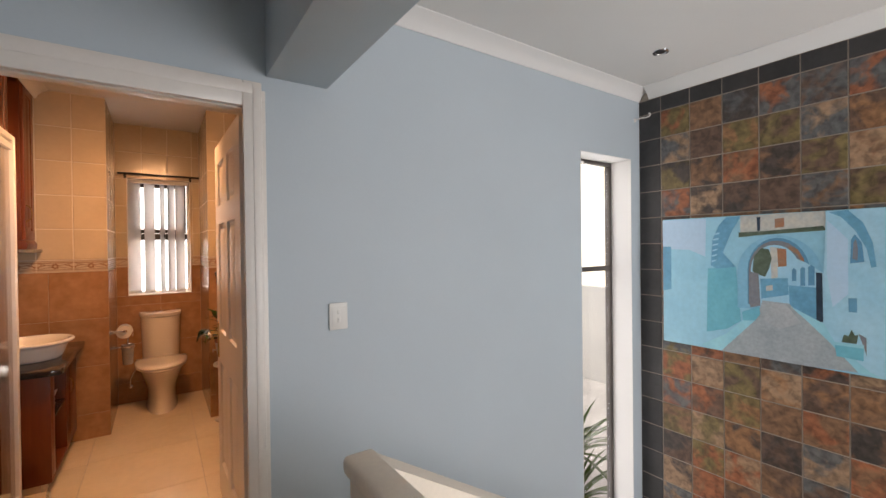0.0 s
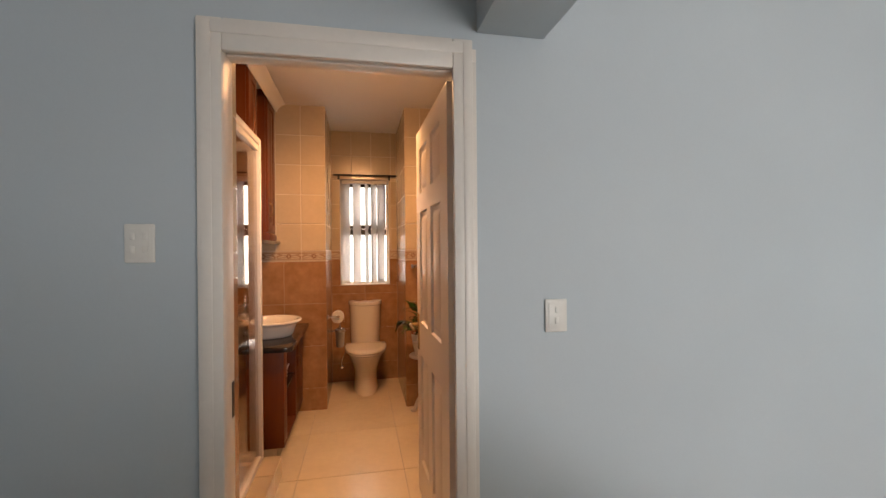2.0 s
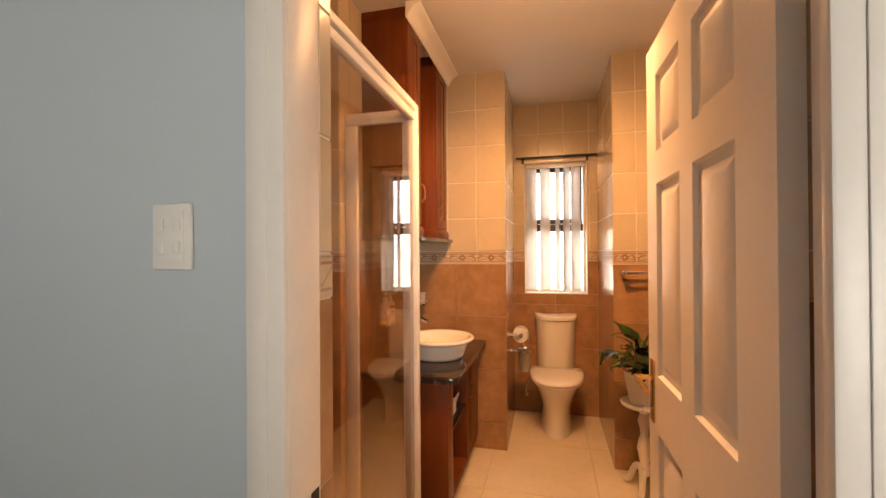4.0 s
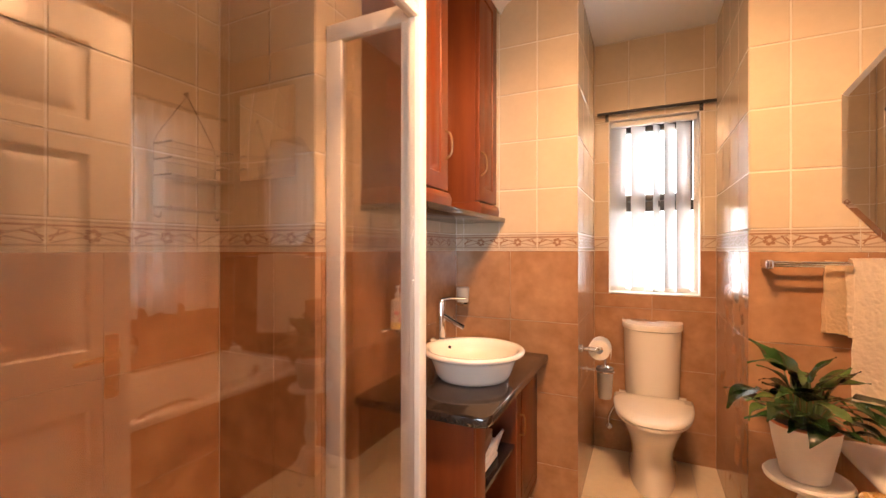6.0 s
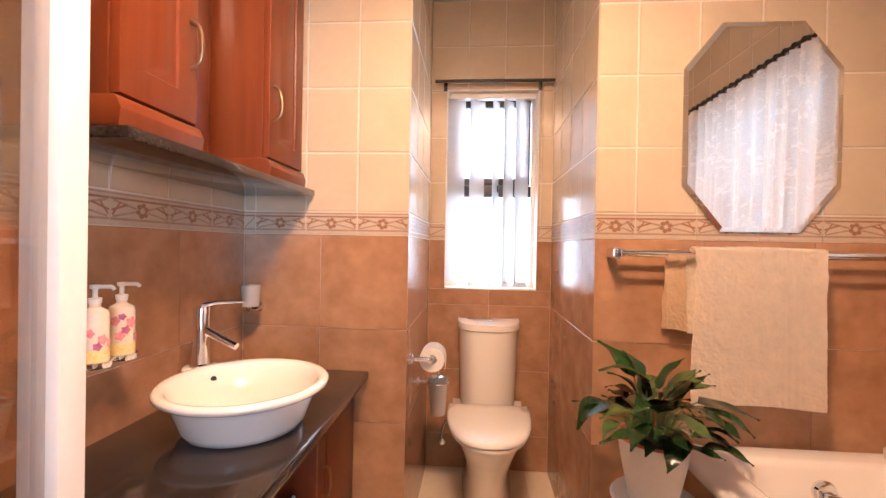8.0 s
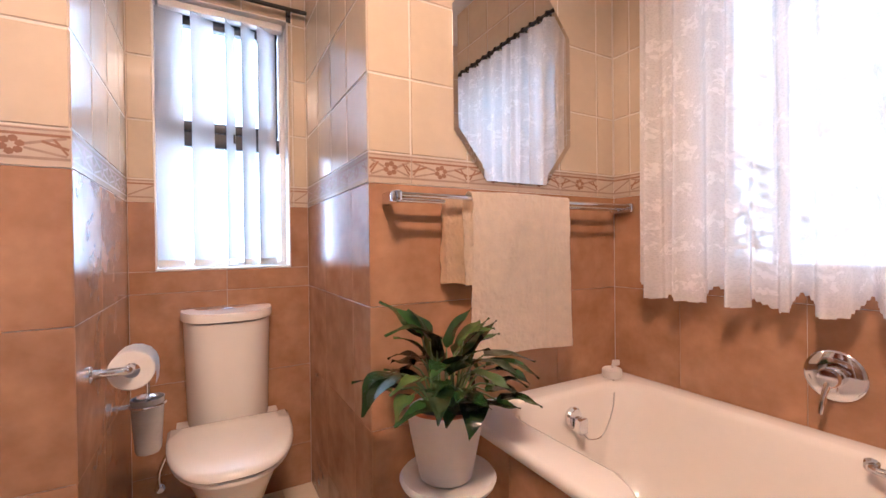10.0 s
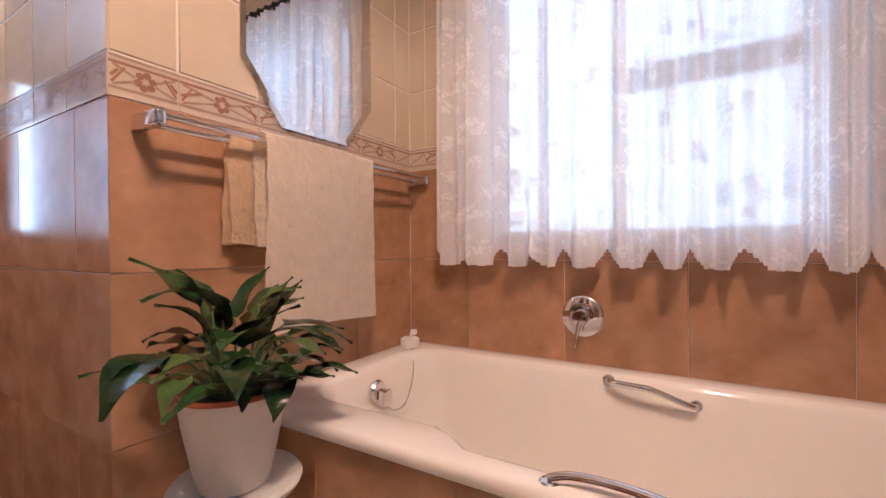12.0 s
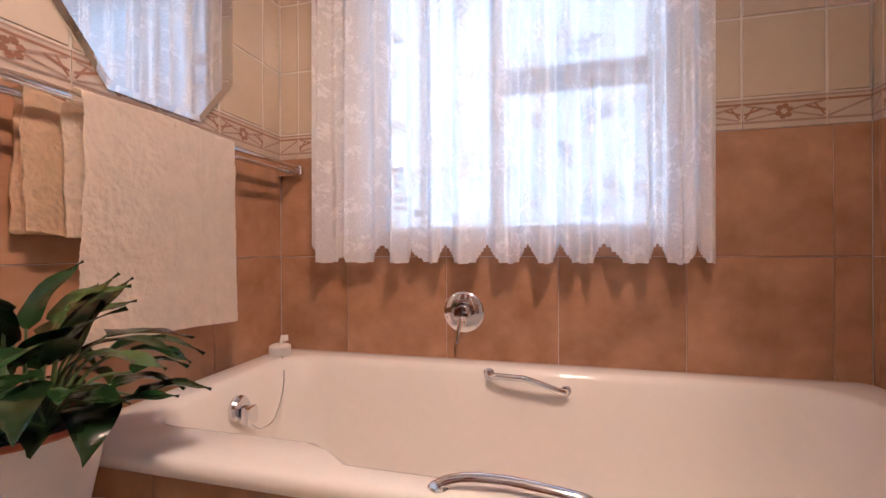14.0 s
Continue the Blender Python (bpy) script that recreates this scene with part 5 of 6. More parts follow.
part("door_panel", box(XF, XF + 0.006, 3.84, 4.09, 0.18, 0.655, 0.005), CHERRY, dr)
part("handle", tube(bend([(XF + 0.001, 3.81, 0.47), (XF + 0.025, 3.81, 0.48), (XF + 0.025, 3.81, 0.55), (XF + 0.001, 3.81, 0.56)], 4), 0.004, 8), ANTIQUE, dr)

top = thing("worktop", "polished dark granite vanity worktop with rounded edge", "worktop")
part("slab", prism([(X0, 3.24), (-0.56, 3.24), (-0.515, 3.255), (-0.51, 3.30), (-0.51, 4.157), (X0, 4.157)], "z", 0.716, 0.75, 0.008), GRANITE, top)


def folded(x, y, z, w, d, h, mat, label, turn=0):
    t = thing("folded_towel", label, "towel", x, y, z, turn, group="towels on the shelf")
    for k in range(3):
        part("fold", box(-d / 2, d / 2, -w / 2, w / 2, h * k / 3 + 0.001, h * (k + 1) / 3, min(0.012, h / 7), seg=3), mat, t)


folded(-0.70, 3.53, 0.449, 0.2, 0.2, 0.075, TOWEL, "cream folded towel on the vanity shelf")
folded(-0.69, 3.52, 0.525, 0.16, 0.17, 0.04, shader("brown_towelling", (0.3, 0.16, 0.09), 0.95, vary=0.1, scale=14, grain=300, bump=0.8), "brown folded face cloth on the vanity shelf", 8)
mag = thing("magazine", "pale tilted magazine in the vanity bay", "magazine", -0.615, 3.62, 0.449, 0)
part("cover", prism([(-0.02, 0.0), (-0.012, 0.0), (0.014, 0.075), (0.006, 0.08)], "y", -0.09, 0.09, 0.002), PAPER, mag)

basin = thing("wash_basin", "round cream ceramic vessel basin on the granite worktop", "basin", -0.715, 3.645, 0.7505)
part("bowl", lathe([(0, 0.0), (0.14, 0.0), (0.155, 0.004), (0.165, 0.02), (0.188, 0.08), (0.195, 0.095), (0.214, 0.098), (0.225, 0.106), (0.226, 0.115), (0.218, 0.121), (0.204, 0.12), (0.195, 0.112), (0.186, 0.09), (0.165, 0.05), (0.12, 0.026), (0.04, 0.018), (0, 0.018)], 56, 0.94, 0.94), CERAMIC, basin, smooth=60)
part("tap_ledge", lathe([(0.03, 0.0), (0.036, 0.06), (0.045, 0.1), (0.05, 0.11), (0.046, 0.1155), (0, 0.1155)], 28, m=pose(-0.203, 0.112, 0)), CERAMIC, basin, smooth=60)
part("waste", lathe([(0.022, 0.0185), (0.022, 0.022), (0.016, 0.024), (0, 0.022)], 18), CHROME, basin)
# no real hole: a black disc paints the shade inside the overflow
part("overflow_dark_disc", lathe([(0, 0.0), (0.009, 0.0), (0.009, 0.003), (0, 0.003)], 14, m=pose(-0.15, 0.09, 0.085, 0, 70, -31)), BLACK_METAL, basin)

tap = thing("basin_mixer", "tall chrome single-lever basin mixer", "tap", -0.918, 3.757, 0.866)
part("foot", lathe([(0, 0.0), (0.031, 0.0), (0.031, 0.006), (0.026, 0.01), (0, 0.01)], 24), CHROME, tap)
part("body", lathe([(0.025, 0.01), (0.0235, 0.06), (0.023, 0.165), (0.021, 0.175), (0, 0.176)], 24), CHROME, tap)
part("spout", tube([(0.012, 0.0, 0.108), (0.065, -0.005, 0.085), (0.115, -0.01, 0.064)], [0.013, 0.0115, 0.011], 12), CHROME, tap)
part("lever", tube([(0.0, 0.0, 0.178), (0.035, 0.02, 0.186), (0.1, 0.052, 0.186)], [0.008, 0.007, 0.0045], 10), CHROME, tap)

dish = thing("tumbler_holder", "chrome wall tumbler holder in the corner above the worktop", "tumbler holder", -0.955, NORTH_V, 0.985)
part("wall_rose", lathe([(0, 0), (0.02, 0), (0.02, 0.006), (0, 0.009)], 16, m=pose(0, -0.001, 0, 90)), CHROME, dish)
part("arm", tube([(0, -0.004, 0), (0, -0.03, 0)], 0.008, 10), CHROME, dish)
part("dish", lathe([(0, -0.006), (0.03, -0.006), (0.044, 0.004), (0.046, 0.012), (0.042, 0.01), (0, 0.0)], 24, m=pose(0.005, -0.07, 0)), CHROME, dish)
part("tumbler", lathe([(0, 0.012), (0.03, 0.012), (0.036, 0.09), (0.033, 0.09), (0.028, 0.016), (0, 0.016)], 24, m=pose(0.005, -0.07, 0)), FROST, dish, "frosted tumbler")

sshelf = thing("soap_holder", "chrome wall holder with two rings for the soap bottles", "soap holder", WEST, 3.485, 0.955)
part("wall_bar", box(0.001, 0.008, -0.075, 0.075, -0.008, 0.008, 0.002), CHROME, sshelf)
for dy in (-0.036, 0.036):
    part("arm", tube([(0.006, dy, 0), (0.03, dy, 0)], 0.006, 10), CHROME, sshelf)
    part("tray", lathe([(0, -0.006), (0.033, -0.006), (0.035, 0.0), (0.035, 0.008), (0.033, 0.008), (0.031, -0.002), (0, -0.002)], 20, m=pose(0.058, dy, 0)), CHROME, sshelf)
SOAP_CLEAR = shader("soap_cream", (0.80, 0.66, 0.52), 0.2, second=(0.82, 0.74, 0.64), vary=0.05, scale=20, grain=90, bump=0)
PRINTS = [shader("label_" + nm, c, 0.35, second=c2, vary=0.2, scale=90, grain=160, bump=0) for nm, c, c2 in (
    ("yellow", (0.80, 0.62, 0.12), (0.78, 0.70, 0.42)), ("pink", (0.72, 0.13, 0.20), (0.80, 0.48, 0.45)), ("purple", (0.30, 0.05, 0.16), (0.6, 0.2, 0.3)))]


def soap_bottle(y, label, blooms):
    t = thing("soap_bottle", label, "soap bottle", WEST + 0.058, y, 0.9535, group="soap bottles")
    part("bottle", lathe([(0, 0.0), (0.026, 0.0), (0.029, 0.004), (0.029, 0.112), (0.026, 0.122), (0.012, 0.13), (0.012, 0.138), (0, 0.138)], 24, sy=0.85), SOAP_CLEAR, t)
    part("label_band", lathe([(0.0294, 0.01), (0.0294, 0.036)], 24, sy=0.86), PRINTS[0], t, "yellow printed band")
    for k, (ang, z, r, ink) in enumerate(blooms):
        bm = bmesh.new()
        ring = []
        for i in range(10):
            rr = r * (1 + 0.18 * math.cos(5 * i * 0.628))
            a = radians(ang) + rr * math.cos(i * 0.628) / 0.029
            ring.append(bm.verts.new(((0.0298 + 0.0002 * k) * math.cos(a), (0.0298 + 0.0002 * k) * 0.86 * math.sin(a), z + rr * math.sin(i * 0.628))))
        bm.faces.new(ring)
        part("printed_bloom", bm, PRINTS[ink], t)
    pump = lathe([(0.012, 0.138), (0.013, 0.15), (0.005, 0.152), (0.005, 0.17), (0.01, 0.172), (0.01, 0.18), (0, 0.181)], 14)
    tube([(0, 0, 0.176), (0.035, 0.006, 0.176), (0.04, 0.007, 0.17)], 0.0045, 8, pump)
    part("pump", pump, PLASTIC, t)


soap_bottle(3.521, "pump soap bottle with pink and purple flower print", [(-10, 0.085, 0.013, 1), (-60, 0.055, 0.011, 1), (-35, 0.068, 0.010, 2), (-80, 0.09, 0.011, 1), (20, 0.05, 0.011, 2), (-50, 0.1, 0.008, 2)])
soap_bottle(3.449, "pump soap bottle with pale flower print and yellow band", [(-20, 0.06, 0.011, 1), (-70, 0.075, 0.010, 1), (-40, 0.045, 0.009, 2), (15, 0.05, 0.010, 1)])

# wall cabinets over the vanity
BOT, TOPZ, FX = 1.455, 2.545, -0.765


def panel_door(y0, y1, z0, z1, x, thick=0.019, stile=0.062):
    """A door leaf facing +x: eased edge, flat frame, a narrow groove and a raised field."""
    bm = bmesh.new()
    rings = []
    for inset, depth in ((0.0, -thick), (0.0, -0.004), (0.0015, -0.001), (0.004, 0.0), (stile, 0.0), (stile + 0.003, -0.005), (stile + 0.007, -0.006), (stile + 0.026, -0.0008), (stile + 0.028, 0.0)):
        rings.append([bm.verts.new((x + depth, y, z)) for y, z in ((y0 + inset, z0 + inset), (y1 - inset, z0 + inset), (y1 - inset, z1 - inset), (y0 + inset, z1 - inset))])
    for a, b in zip(rings, rings[1:]):
        for k in range(4):
            bm.faces.new([a[k], a[(k + 1) % 4], b[(k + 1) % 4], b[k]])
    bm.faces.new(rings[0]), bm.faces.new(rings[-1])
    return bm


def wall_unit(y0, y1, label, handle_y):
    t = thing("wall_cabinet", label, "cabinet", group="wall cabinets over the vanity")
    part("body", box(WEST + 0.002, FX - 0.02, y0, y1, BOT, TOPZ, 0.002), CHERRY, t)
    part("top_rail", box(WEST + 0.002, FX, y0 - 0.002, y1 + 0.002, TOPZ, CEIL - 0.001, 0.002), CHERRY, t)
    part("base_moulding", prism([(WEST + 0.003, BOT - 0.012), (FX + 0.008, BOT - 0.012), (FX + 0.012, BOT + 0.02), (FX + 0.004, BOT + 0.038), (FX - 0.002, BOT + 0.045), (WEST + 0.003, BOT + 0.045)], "y", y0 - 0.006, y1 + 0.006, 0.002), CHERRY, t)
    d = part("door", panel_door(y0 + 0.004, y1 - 0.004, BOT + 0.05, TOPZ - 0.004, FX), CHERRY, t)
    part("handle", tube(bend([(FX, handle_y, BOT + 0.17), (FX + 0.024, handle_y, BOT + 0.19), (FX + 0.028, handle_y, BOT + 0.23), (FX + 0.02, handle_y, BOT + 0.265), (FX, handle_y, BOT + 0.28)], 4), 0.0045, 8), ANTIQUE, d, "antique brass bow handle")


wall_unit(3.285, 3.508, "cherry wood wall cabinet with a panelled door", 3.48)
wall_unit(3.845, 4.105, "cherry wood wall cabinet beside the tiled corner", 3.875)
mid = thing("cabinet_recess", "recessed cherry wood panel with mirror between the wall cabinets", "cabinet")
part("back_panel", box(WEST + 0.002, -0.955, 3.511, 3.842, BOT, TOPZ), CHERRY, mid)
part("recess_mirror", box(-0.9548, -0.950, 3.53, 3.822, BOT + 0.06, TOPZ - 0.06, 0.001), MIRROR, mid, "mirror in the recess")
wsh = thing("granite_shelf", "thin dark granite shelf under the wall cabinets", "shelf")
part("slab", box(WEST + 0.002, -0.735, 3.275, 4.157, 1.418, 1.442, 0.004), GRANITE, wsh)

# shower
curb = solid("shower_curb", box(-0.715, -0.56, 2.052, 3.135, -0.004, 0.115), GROUT, "tiled curb under the shower screen", "curb")
solid("shower_curb", box(WEST, -0.716, 3.05, 3.135, -0.004, 0.115), GROUT, "tiled curb under the short shower screen", "curb")
scr = thing("shower_screen", "glass shower screen in a white aluminium frame", "shower screen")
SX, SY, ST = -0.68, 3.105, 2.03
part("corner_post", box(SX - 0.022, SX + 0.02, SY - 0.022, SY + 0.02, 0.116, ST, 0.004), WHITE_ALU, scr)
part("header", box(SX - 0.016, SX + 0.016, 2.052, SY - 0.023, ST - 0.075, ST - 0.042, 0.003), WHITE_ALU, scr)
part("header", box(SX - 0.02, SX + 0.02, 2.052, SY - 0.023, ST - 0.03, ST, 0.003), WHITE_ALU, scr)
part("sill_rail", box(SX - 0.018, SX + 0.018, 2.052, SY - 0.023, 0.116, 0.15, 0.003), WHITE_ALU, scr)
part("wall_jamb", box(SX - 0.016, SX + 0.016, 2.052, 2.07, 0.151, ST - 0.076, 0.003), WHITE_ALU, scr)
part("pane", box(SX - 0.003, SX + 0.003, 2.07, SY - 0.023, 0.15, ST - 0.075), SHOWER_GLASS, scr, "clear glass panel").visible_shadow = False
GX0 = WEST + 0.004
part("return_rail", box(GX0, SX - 0.023, SY - 0.014, SY + 0.014, ST - 0.075, ST - 0.02, 0.003), WHITE_ALU, scr)
part("return_rail", box(GX0, SX - 0.023, SY - 0.014, SY + 0.014, 0.116, 0.16, 0.003), WHITE_ALU, scr)
part("return_stile", box(GX0, GX0 + 0.06, SY - 0.014, SY + 0.014, 0.161, ST - 0.076, 0.003), WHITE_ALU, scr)
part("return_stile", box(SX - 0.05, SX - 0.023, SY - 0.014, SY + 0.014, 0.161, ST - 0.076, 0.003), WHITE_ALU, scr)
part("pane", box(GX0 + 0.06, SX - 0.05, SY - 0.003, SY + 0.003, 0.16, ST - 0.075), SHOWER_GLASS, scr, "clear return panel").visible_shadow = False

cad = thing("shower_caddy", "wire shower caddy with two shelves hanging on the tiled wall", "shower caddy", SHOWER_W, 2.915, 1.79)
wire = 0.0035
part("hook", tube(bend([(0.002, 0, 0.008), (0.02, 0, 0.006), (0.016, 0, -0.008)], 4), 0.006, 8), STEEL, cad)
part("hanger", tube([(0.012, -0.105, -0.18), (0.014, -0.095, -0.15), (0.016, 0, 0), (0.014, 0.095, -0.15), (0.012, 0.105, -0.18)], wire, 8), STEEL, cad)
for s in (-1, 1):
    part("upright", tube(bend([(0.012, s * 0.105, -0.18), (0.012, s * 0.105, -0.38), (0.014, s * 0.105, -0.405), (0.035, s * 0.1, -0.41), (0.04, s * 0.098, -0.395)], 4), wire, 8), STEEL, cad)
for z in (-0.18, -0.23, -0.28, -0.38):
    loop = [(0.012, -0.105, z), (0.1, -0.105, z - 0.002), (0.1, 0.105, z - 0.002), (0.012, 0.105, z), (0.012, -0.105, z)]
    part("rim", tube(loop, wire, 8), STEEL, cad)
for z in (-0.285, -0.385):
    for k in range(6):
        part("shelf_wire", tube([(0.012 + 0.0176 * k, -0.105, z), (0.012 + 0.0176 * k, 0.105, z)], 0.002, 6), STEEL, cad)

sm = thing("shower_mirror", "small square frameless mirror on the shower wall", "mirror", -1.225, SHOWER_N, 1.665)
part("glass", box(-0.13, 0.13, -0.008, -0.002, -0.15, 0.15, 0.001), MIRROR, sm)

# ---- tiles, piece by piece ----
tile_meshes = {}


def tile_mesh(w, h, mat, gap, round_off, depth):
    key = (round(w, 3), round(h, 3), mat.name, gap)
    if key not in tile_meshes:
        g = gap / 2
        a, b = (g, g, w - g, h - g), (g + round_off, g + round_off, w - g - round_off, h - g - round_off)
        verts = []
        for (x0, y0, x1, y1), z in ((a, -depth), (a, -round_off), (b, 0.0)):
            verts += [(x0, y0, z), (x1, y0, z), (x1, y1, z), (x0, y1, z)]
        faces = [(8, 9, 10, 11)]
        for lo in (0, 4):
            faces += [(lo + k, lo + (k + 1) % 4, lo + 4 + (k + 1) % 4, lo + 4 + k) for k in range(4)]
        me = bpy.data.meshes.new("tile")
        me.from_pydata(verts, [], faces)
        me.materials.append(mat)
        tile_meshes[key] = me
    return tile_meshes[key]


def place_piece(name, me, parent, m):
    ob = new(name, me)
    ob.parent = parent
    ob.matrix_parent_inverse = parent.matrix_world.inverted()
    ob.matrix_basis = m
    return ob


def face_pose(axis, plane, way, u, z):
    """Local x along the wall, y up, z out of the wall."""
    if axis == "y":
        cols = ((1, 0, 0), (0, 0, 1), (0, -1, 0)) if way < 0 else ((-1, 0, 0), (0, 0, 1), (0, 1, 0))
        at = (u, plane, z)
    else:
        cols = ((0, -1, 0), (0, 0, 1), (-1, 0, 0)) if way < 0 else ((0, 1, 0), (0, 0, 1), (1, 0, 0))
        at = (plane, u, z)
    m = Matrix.Identity(4)
    for k in range(3):
        for r in range(3):
            m[r][k] = cols[k][r]
        m[k][3] = at[k]
    return m


def minus(cell, holes):
    """What is left of a rectangle (u0, u1, z0, z1) outside the openings."""
    rest = [cell]
    for h in holes:
        nxt = []
        for a, b, c, d in rest:
            if h[0] >= b or h[1] <= a or h[2] >= d or h[3] <= c:
                nxt.append((a, b, c, d))
                continue
            if c < h[2]:
                nxt.append((a, b, c, h[2]))
            if d > h[3]:
                nxt.append((a, b, h[3], d))
            lo, hi = max(c, h[2]), min(d, h[3])
            if a < h[0]:
                nxt.append((a, h[0], lo, hi))
            if b > h[1]:
                nxt.append((h[1], b, lo, hi))
        rest = nxt
    return [r for r in rest if r[1] - r[0] > 0.012 and r[3] - r[2] > 0.012]


def lay(parent, axis, plane, way, us, zs, mat, name="tile", gap=0.003, round_off=0.0012, depth=0.0028, holes=()):
    flip = (axis == "y" and way > 0) or (axis == "x" and way < 0)
    for a, b in zip(us, us[1:]):
        for c, d in zip(zs, zs[1:]):
            for u0, u1, z0, z1 in minus((a, b, c, d), holes):
                me = tile_mesh(u1 - u0, z1 - z0, mat, gap, round_off, depth)
                place_piece(name, me, parent, face_pose(axis, plane, way, u1 if flip else u0, z0))


listels = {}


def listel_mesh(w, h):
    """A border tile: pale ground, two pencil lines and a raised flower with crossing ribbons."""
    key = (round(w, 3), round(h, 3))
    if key in listels:
        return listels[key]
    bm = bmesh.new()
    g = 0.0015

    def flat(pts, mat, z=0.0012):
        f = bm.faces.new([bm.verts.new((min(max(u, g), w - g), v, z)) for u, v in pts])
        f.material_index = mat

    def stroke(u0, v0, u1, v1, t, mat, z=0.0012):
        d = Vector((u1 - u0, v1 - v0)).normalized()
        n = Vector((-d.y, d.x)) * t / 2
        flat([(u0 + n.x, v0 + n.y), (u0 - n.x, v0 - n.y), (u1 - n.x, v1 - n.y), (u1 + n.x, v1 + n.y)], mat, z)

    lo = [bm.verts.new(p) for p in ((g, g, -0.0028), (w - g, g, -0.0028), (w - g, h - g, -0.0028), (g, h - g, -0.0028))]
    hi = [bm.verts.new(p) for p in ((g, g, 0), (w - g, g, 0), (w - g, h - g, 0), (g, h - g, 0))]
    bm.faces.new(hi)
    for k in range(4):
        bm.faces.new([lo[k], lo[(k + 1) % 4], hi[(k + 1) % 4], hi[k]])
    b0, b1, mid = 0.018, h - 0.018, h / 2
    stroke(g, b1, w - g, b1, 0.006, 1), stroke(g, b0, w - g, b0, 0.006, 2)
    stroke(g, h - 0.006, w - g, h - 0.006, 0.004, 2, 0.0016)
    if w > 0.12:
        cx = w / 2
        for s in (-1, 1):
            stroke(cx + s * 0.02, mid + 0.004, cx + s * (cx - 0.008), b1 - 0.004, 0.006, 2)
            stroke(cx + s * 0.02, mid - 0.004, cx + s * (cx - 0.008), b0 + 0.006, 0.005, 2, 0.0014)
            stroke(cx + s * 0.05, mid + 0.012, cx + s * (cx - 0.004), mid - 0.004, 0.006, 1, 0.0017)
            stroke(cx + s * (cx - 0.03), b1 - 0.008, cx + s * (cx - 0.006), b0 + 0.01, 0.005, 1, 0.0018)
        for k in range(6):
            a = 2 * math.pi * k / 6 + 0.3
            px, py = cx + 0.0145 * math.cos(a), mid + 0.0145 * math.sin(a)
            flat([(px + 0.009 * math.cos(a + 1.047 * i), py + 0.008 * math.sin(a + 1.047 * i)) for i in range(6)], 1, 0.002)
        flat([(cx + 0.006 * math.cos(1.047 * i), mid + 0.006 * math.sin(1.047 * i)) for i in range(6)], 0, 0.0024)
    else:
        stroke(g, b0 + 0.006, w - g, b1 - 0.006, 0.006, 2)
    me = bpy.data.meshes.new("border_tile")
    bmesh.ops.recalc_face_normals(bm, faces=bm.faces)
    bm.to_mesh(me)
    bm.free()
    for m in (LISTEL, LISTEL_INK, LISTEL_GREY):
        me.materials.append(m)
    listels[key] = me
    return me


LOW_Z = [0.0, 0.19, 0.55, 0.91, 1.27]
UP_Z = [1.359, 1.588, 1.838, 2.09, 2.342, 2.597]


def cuts(u0, u1, start, step):
    """Joints at start + k * step between the two ends of a wall."""
    first = start - math.ceil((start - u0) / step) * step
    inside = [first + k * step for k in range(60) if u0 + 0.02 < first + k * step < u1 - 0.02]
    return [u0, *inside, u1]


def tiled(parent, axis, plane, way, u0, u1, low_start, up_start, holes=()):
    lay(parent, axis, plane, way, cuts(u0, u1, low_start, 0.362), LOW_Z, TILE_LOW, holes=holes, name="lower_tile", gap=0.0015)
    us = cuts(u0, u1, up_start, 0.2035)
    lay(parent, axis, plane, way, us, UP_Z, TILE_UP, holes=holes, name="upper_tile", gap=0.0065, round_off=0.002)
    flip = (axis == "y" and way > 0) or (axis == "x" and way < 0)
    for a, b in zip(us, us[1:]):
        for c, d, e, f in minus((a, b, 1.2705, 1.3585), holes):
            if f - e > 0.06:
                place_piece("border_tile", listel_mesh(d - c, f - e), parent, face_pose(axis, plane, way, d if flip else c, e))


bpy.context.view_layer.update()
tiled(wall_vanity, "x", WEST, 1, SHOWER_N, NORTH_V, 3.8, 3.75)
tiled(wall_vanity, "y", SHOWER_N, -1, SHOWER_W, WEST, -1.2, -1.22)
tiled(wall_shower, "x", SHOWER_W, 1, SOUTH_W, SHOWER_N, 2.68, 2.755)
tiled(wall_north_v, "y", NORTH_V, -1, WEST, NICHE_W, -0.709, -0.567)
tiled(wall_north_v, "x", NICHE_W, 1, NORTH_V, NICHE_N, 4.45, 4.363)
tiled(wall_niche, "y", NICHE_N, -1, NICHE_W, NICHE_E, -0.03, -0.163, [(-0.279, 0.227, 0.997, 2.103)])
tiled(wall_north_b, "x", NICHE_E, -1, NORTH_B, NICHE_N, 4.235, 4.276)
tiled(wall_north_b, "y", NORTH_B, -1, NICHE_E, EAST, 0.667, 0.441)
tiled(wall_east, "x", EAST, -1, SOUTH, NORTH_B, 3.44, 2.572, [(2.76, 3.727, 0.98, 2.1)])
tiled(wall_south, "y", SOUTH, 1, 0.36, EAST, 0.6, 0.5)
tiled(wall_hall, "y", SOUTH_W, 1, SHOWER_W, -0.515, -1.2, -1.22)
lay(wall_hall, "y", SOUTH_W, 1, cuts(-0.515, 0.36, 0.1, 0.2035), [2.1, 2.342, 2.597], TILE_UP, "upper_tile", gap=0.005, round_off=0.002)
lay(stub, "x", -0.512, 1, [2.0, SOUTH_W], LOW_Z, TILE_LOW, "lower_tile")
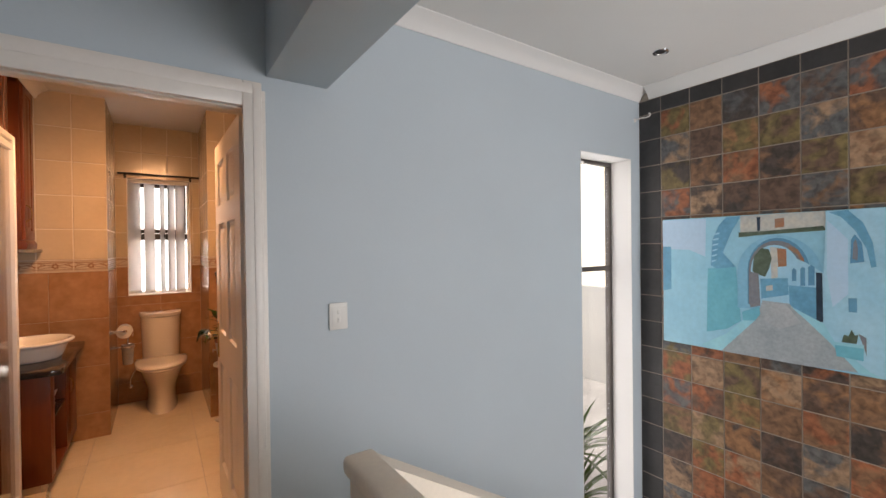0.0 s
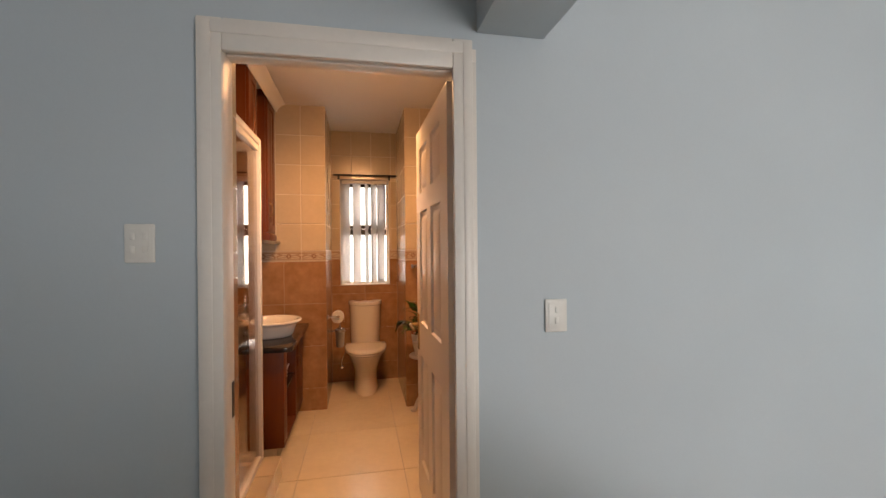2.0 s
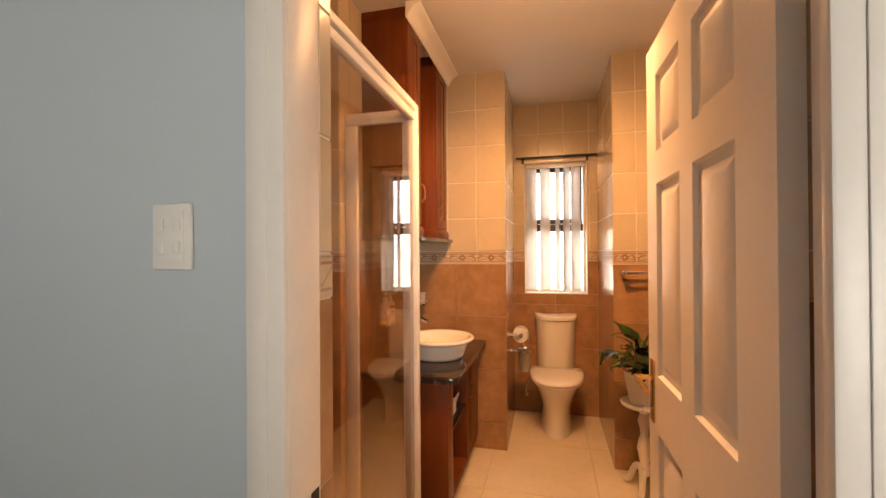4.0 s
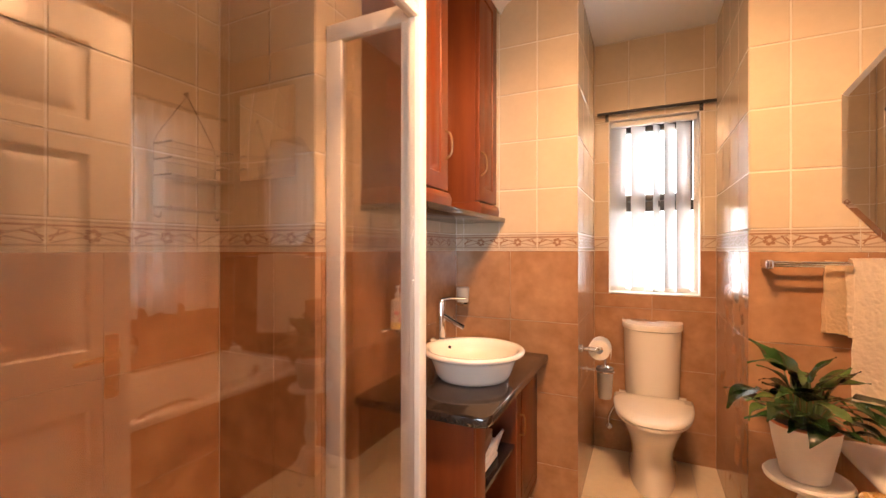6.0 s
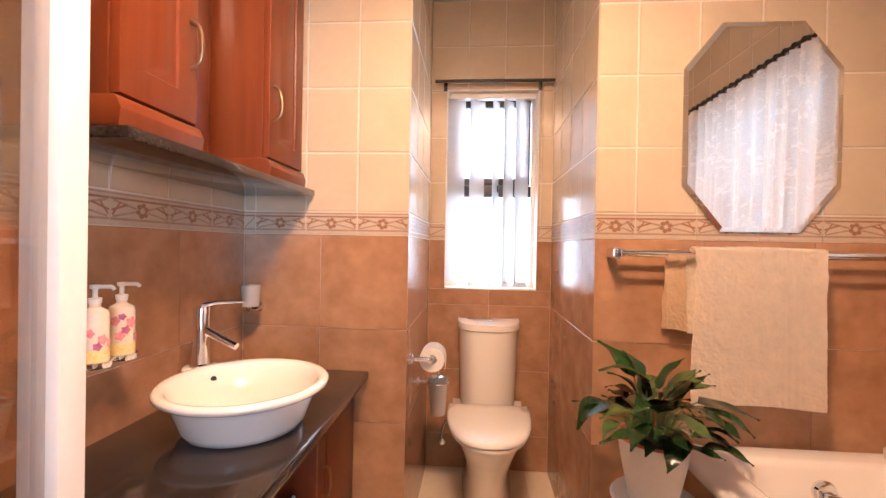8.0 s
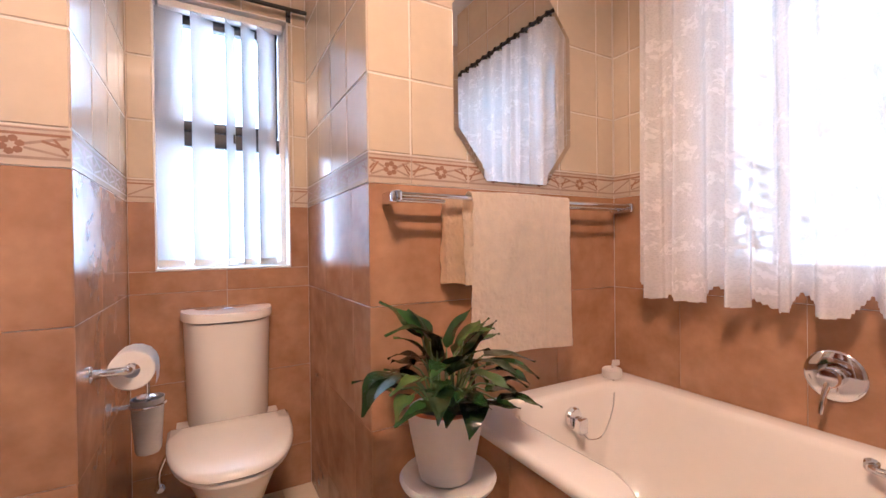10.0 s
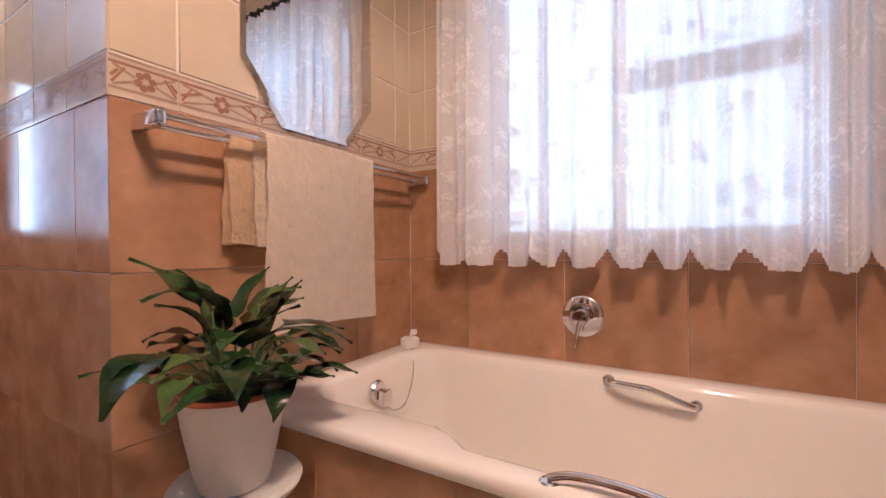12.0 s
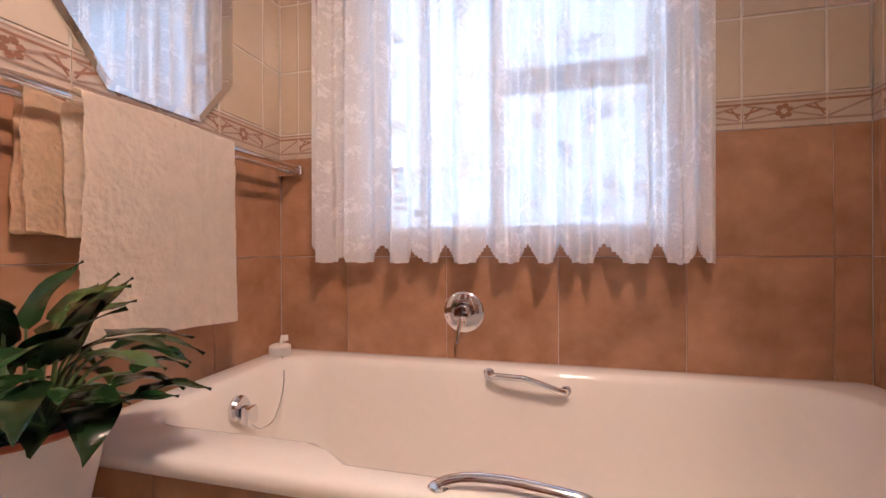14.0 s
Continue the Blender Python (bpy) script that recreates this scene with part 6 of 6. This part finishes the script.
lay(stub, "x", -0.512, 1, [2.0, SOUTH_W], UP_Z[:4] + [2.085], TILE_UP, "upper_tile", gap=0.005, round_off=0.002)
place_piece("border_tile", listel_mesh(SOUTH_W - 2.0, 0.088), stub, face_pose("x", -0.512, 1, 2.0, 1.2705))
lay(wall_south, "x", 0.357, -1, [SOUTH_W, SOUTH], LOW_Z, TILE_LOW, "lower_tile")
lay(wall_south, "x", 0.357, -1, [SOUTH_W, SOUTH], [1.2705] + UP_Z, TILE_UP, "upper_tile", gap=0.005, round_off=0.002)
lay(panel, "x", 0.589, -1, cuts(2.272, 4.068, 3.44, 0.362), [0.0, 0.18, 0.538], TILE_LOW, "tile")


def flat_tiles(parent, xs, ys, z, mat, name="tile", gap=0.004, depth=0.0035, round_off=0.001):
    for a, b in zip(xs, xs[1:]):
        for c, d in zip(ys, ys[1:]):
            place_piece(name, tile_mesh(b - a, d - c, mat, gap, round_off, depth), parent, pose(a, c, z))


flat_tiles(floor_bath, [-1.72, -1.087, -0.456, 0.176, 0.808, 1.44], [1.914, 2.41, 3.045, 3.68, 4.315, 4.95], 0.0, FLOOR_TILE, "floor_tile")
flat_tiles(curb, [-0.715, -0.56], [2.052, 2.2, 2.54, 2.9, 3.135], 0.119, TILE_UP, "curb_tile")
lay(curb, "x", -0.557, 1, [2.052, 2.2, 2.54, 2.9, 3.135], [0.0, 0.117], TILE_UP, "curb_tile")

# slate cladding of the stairwell wall
ys = [HALL, 1.741] + [1.741 - 0.2105 * k for k in range(1, 13)]
ys = sorted(ys)
rows = sorted([2.549, 2.436] + [2.436 - 0.2015 * k for k in range(1, 19)])
for a, b in zip(ys, ys[1:]):
    for c, d in zip(rows, rows[1:]):
        # the corner column and the top row take the darker slate
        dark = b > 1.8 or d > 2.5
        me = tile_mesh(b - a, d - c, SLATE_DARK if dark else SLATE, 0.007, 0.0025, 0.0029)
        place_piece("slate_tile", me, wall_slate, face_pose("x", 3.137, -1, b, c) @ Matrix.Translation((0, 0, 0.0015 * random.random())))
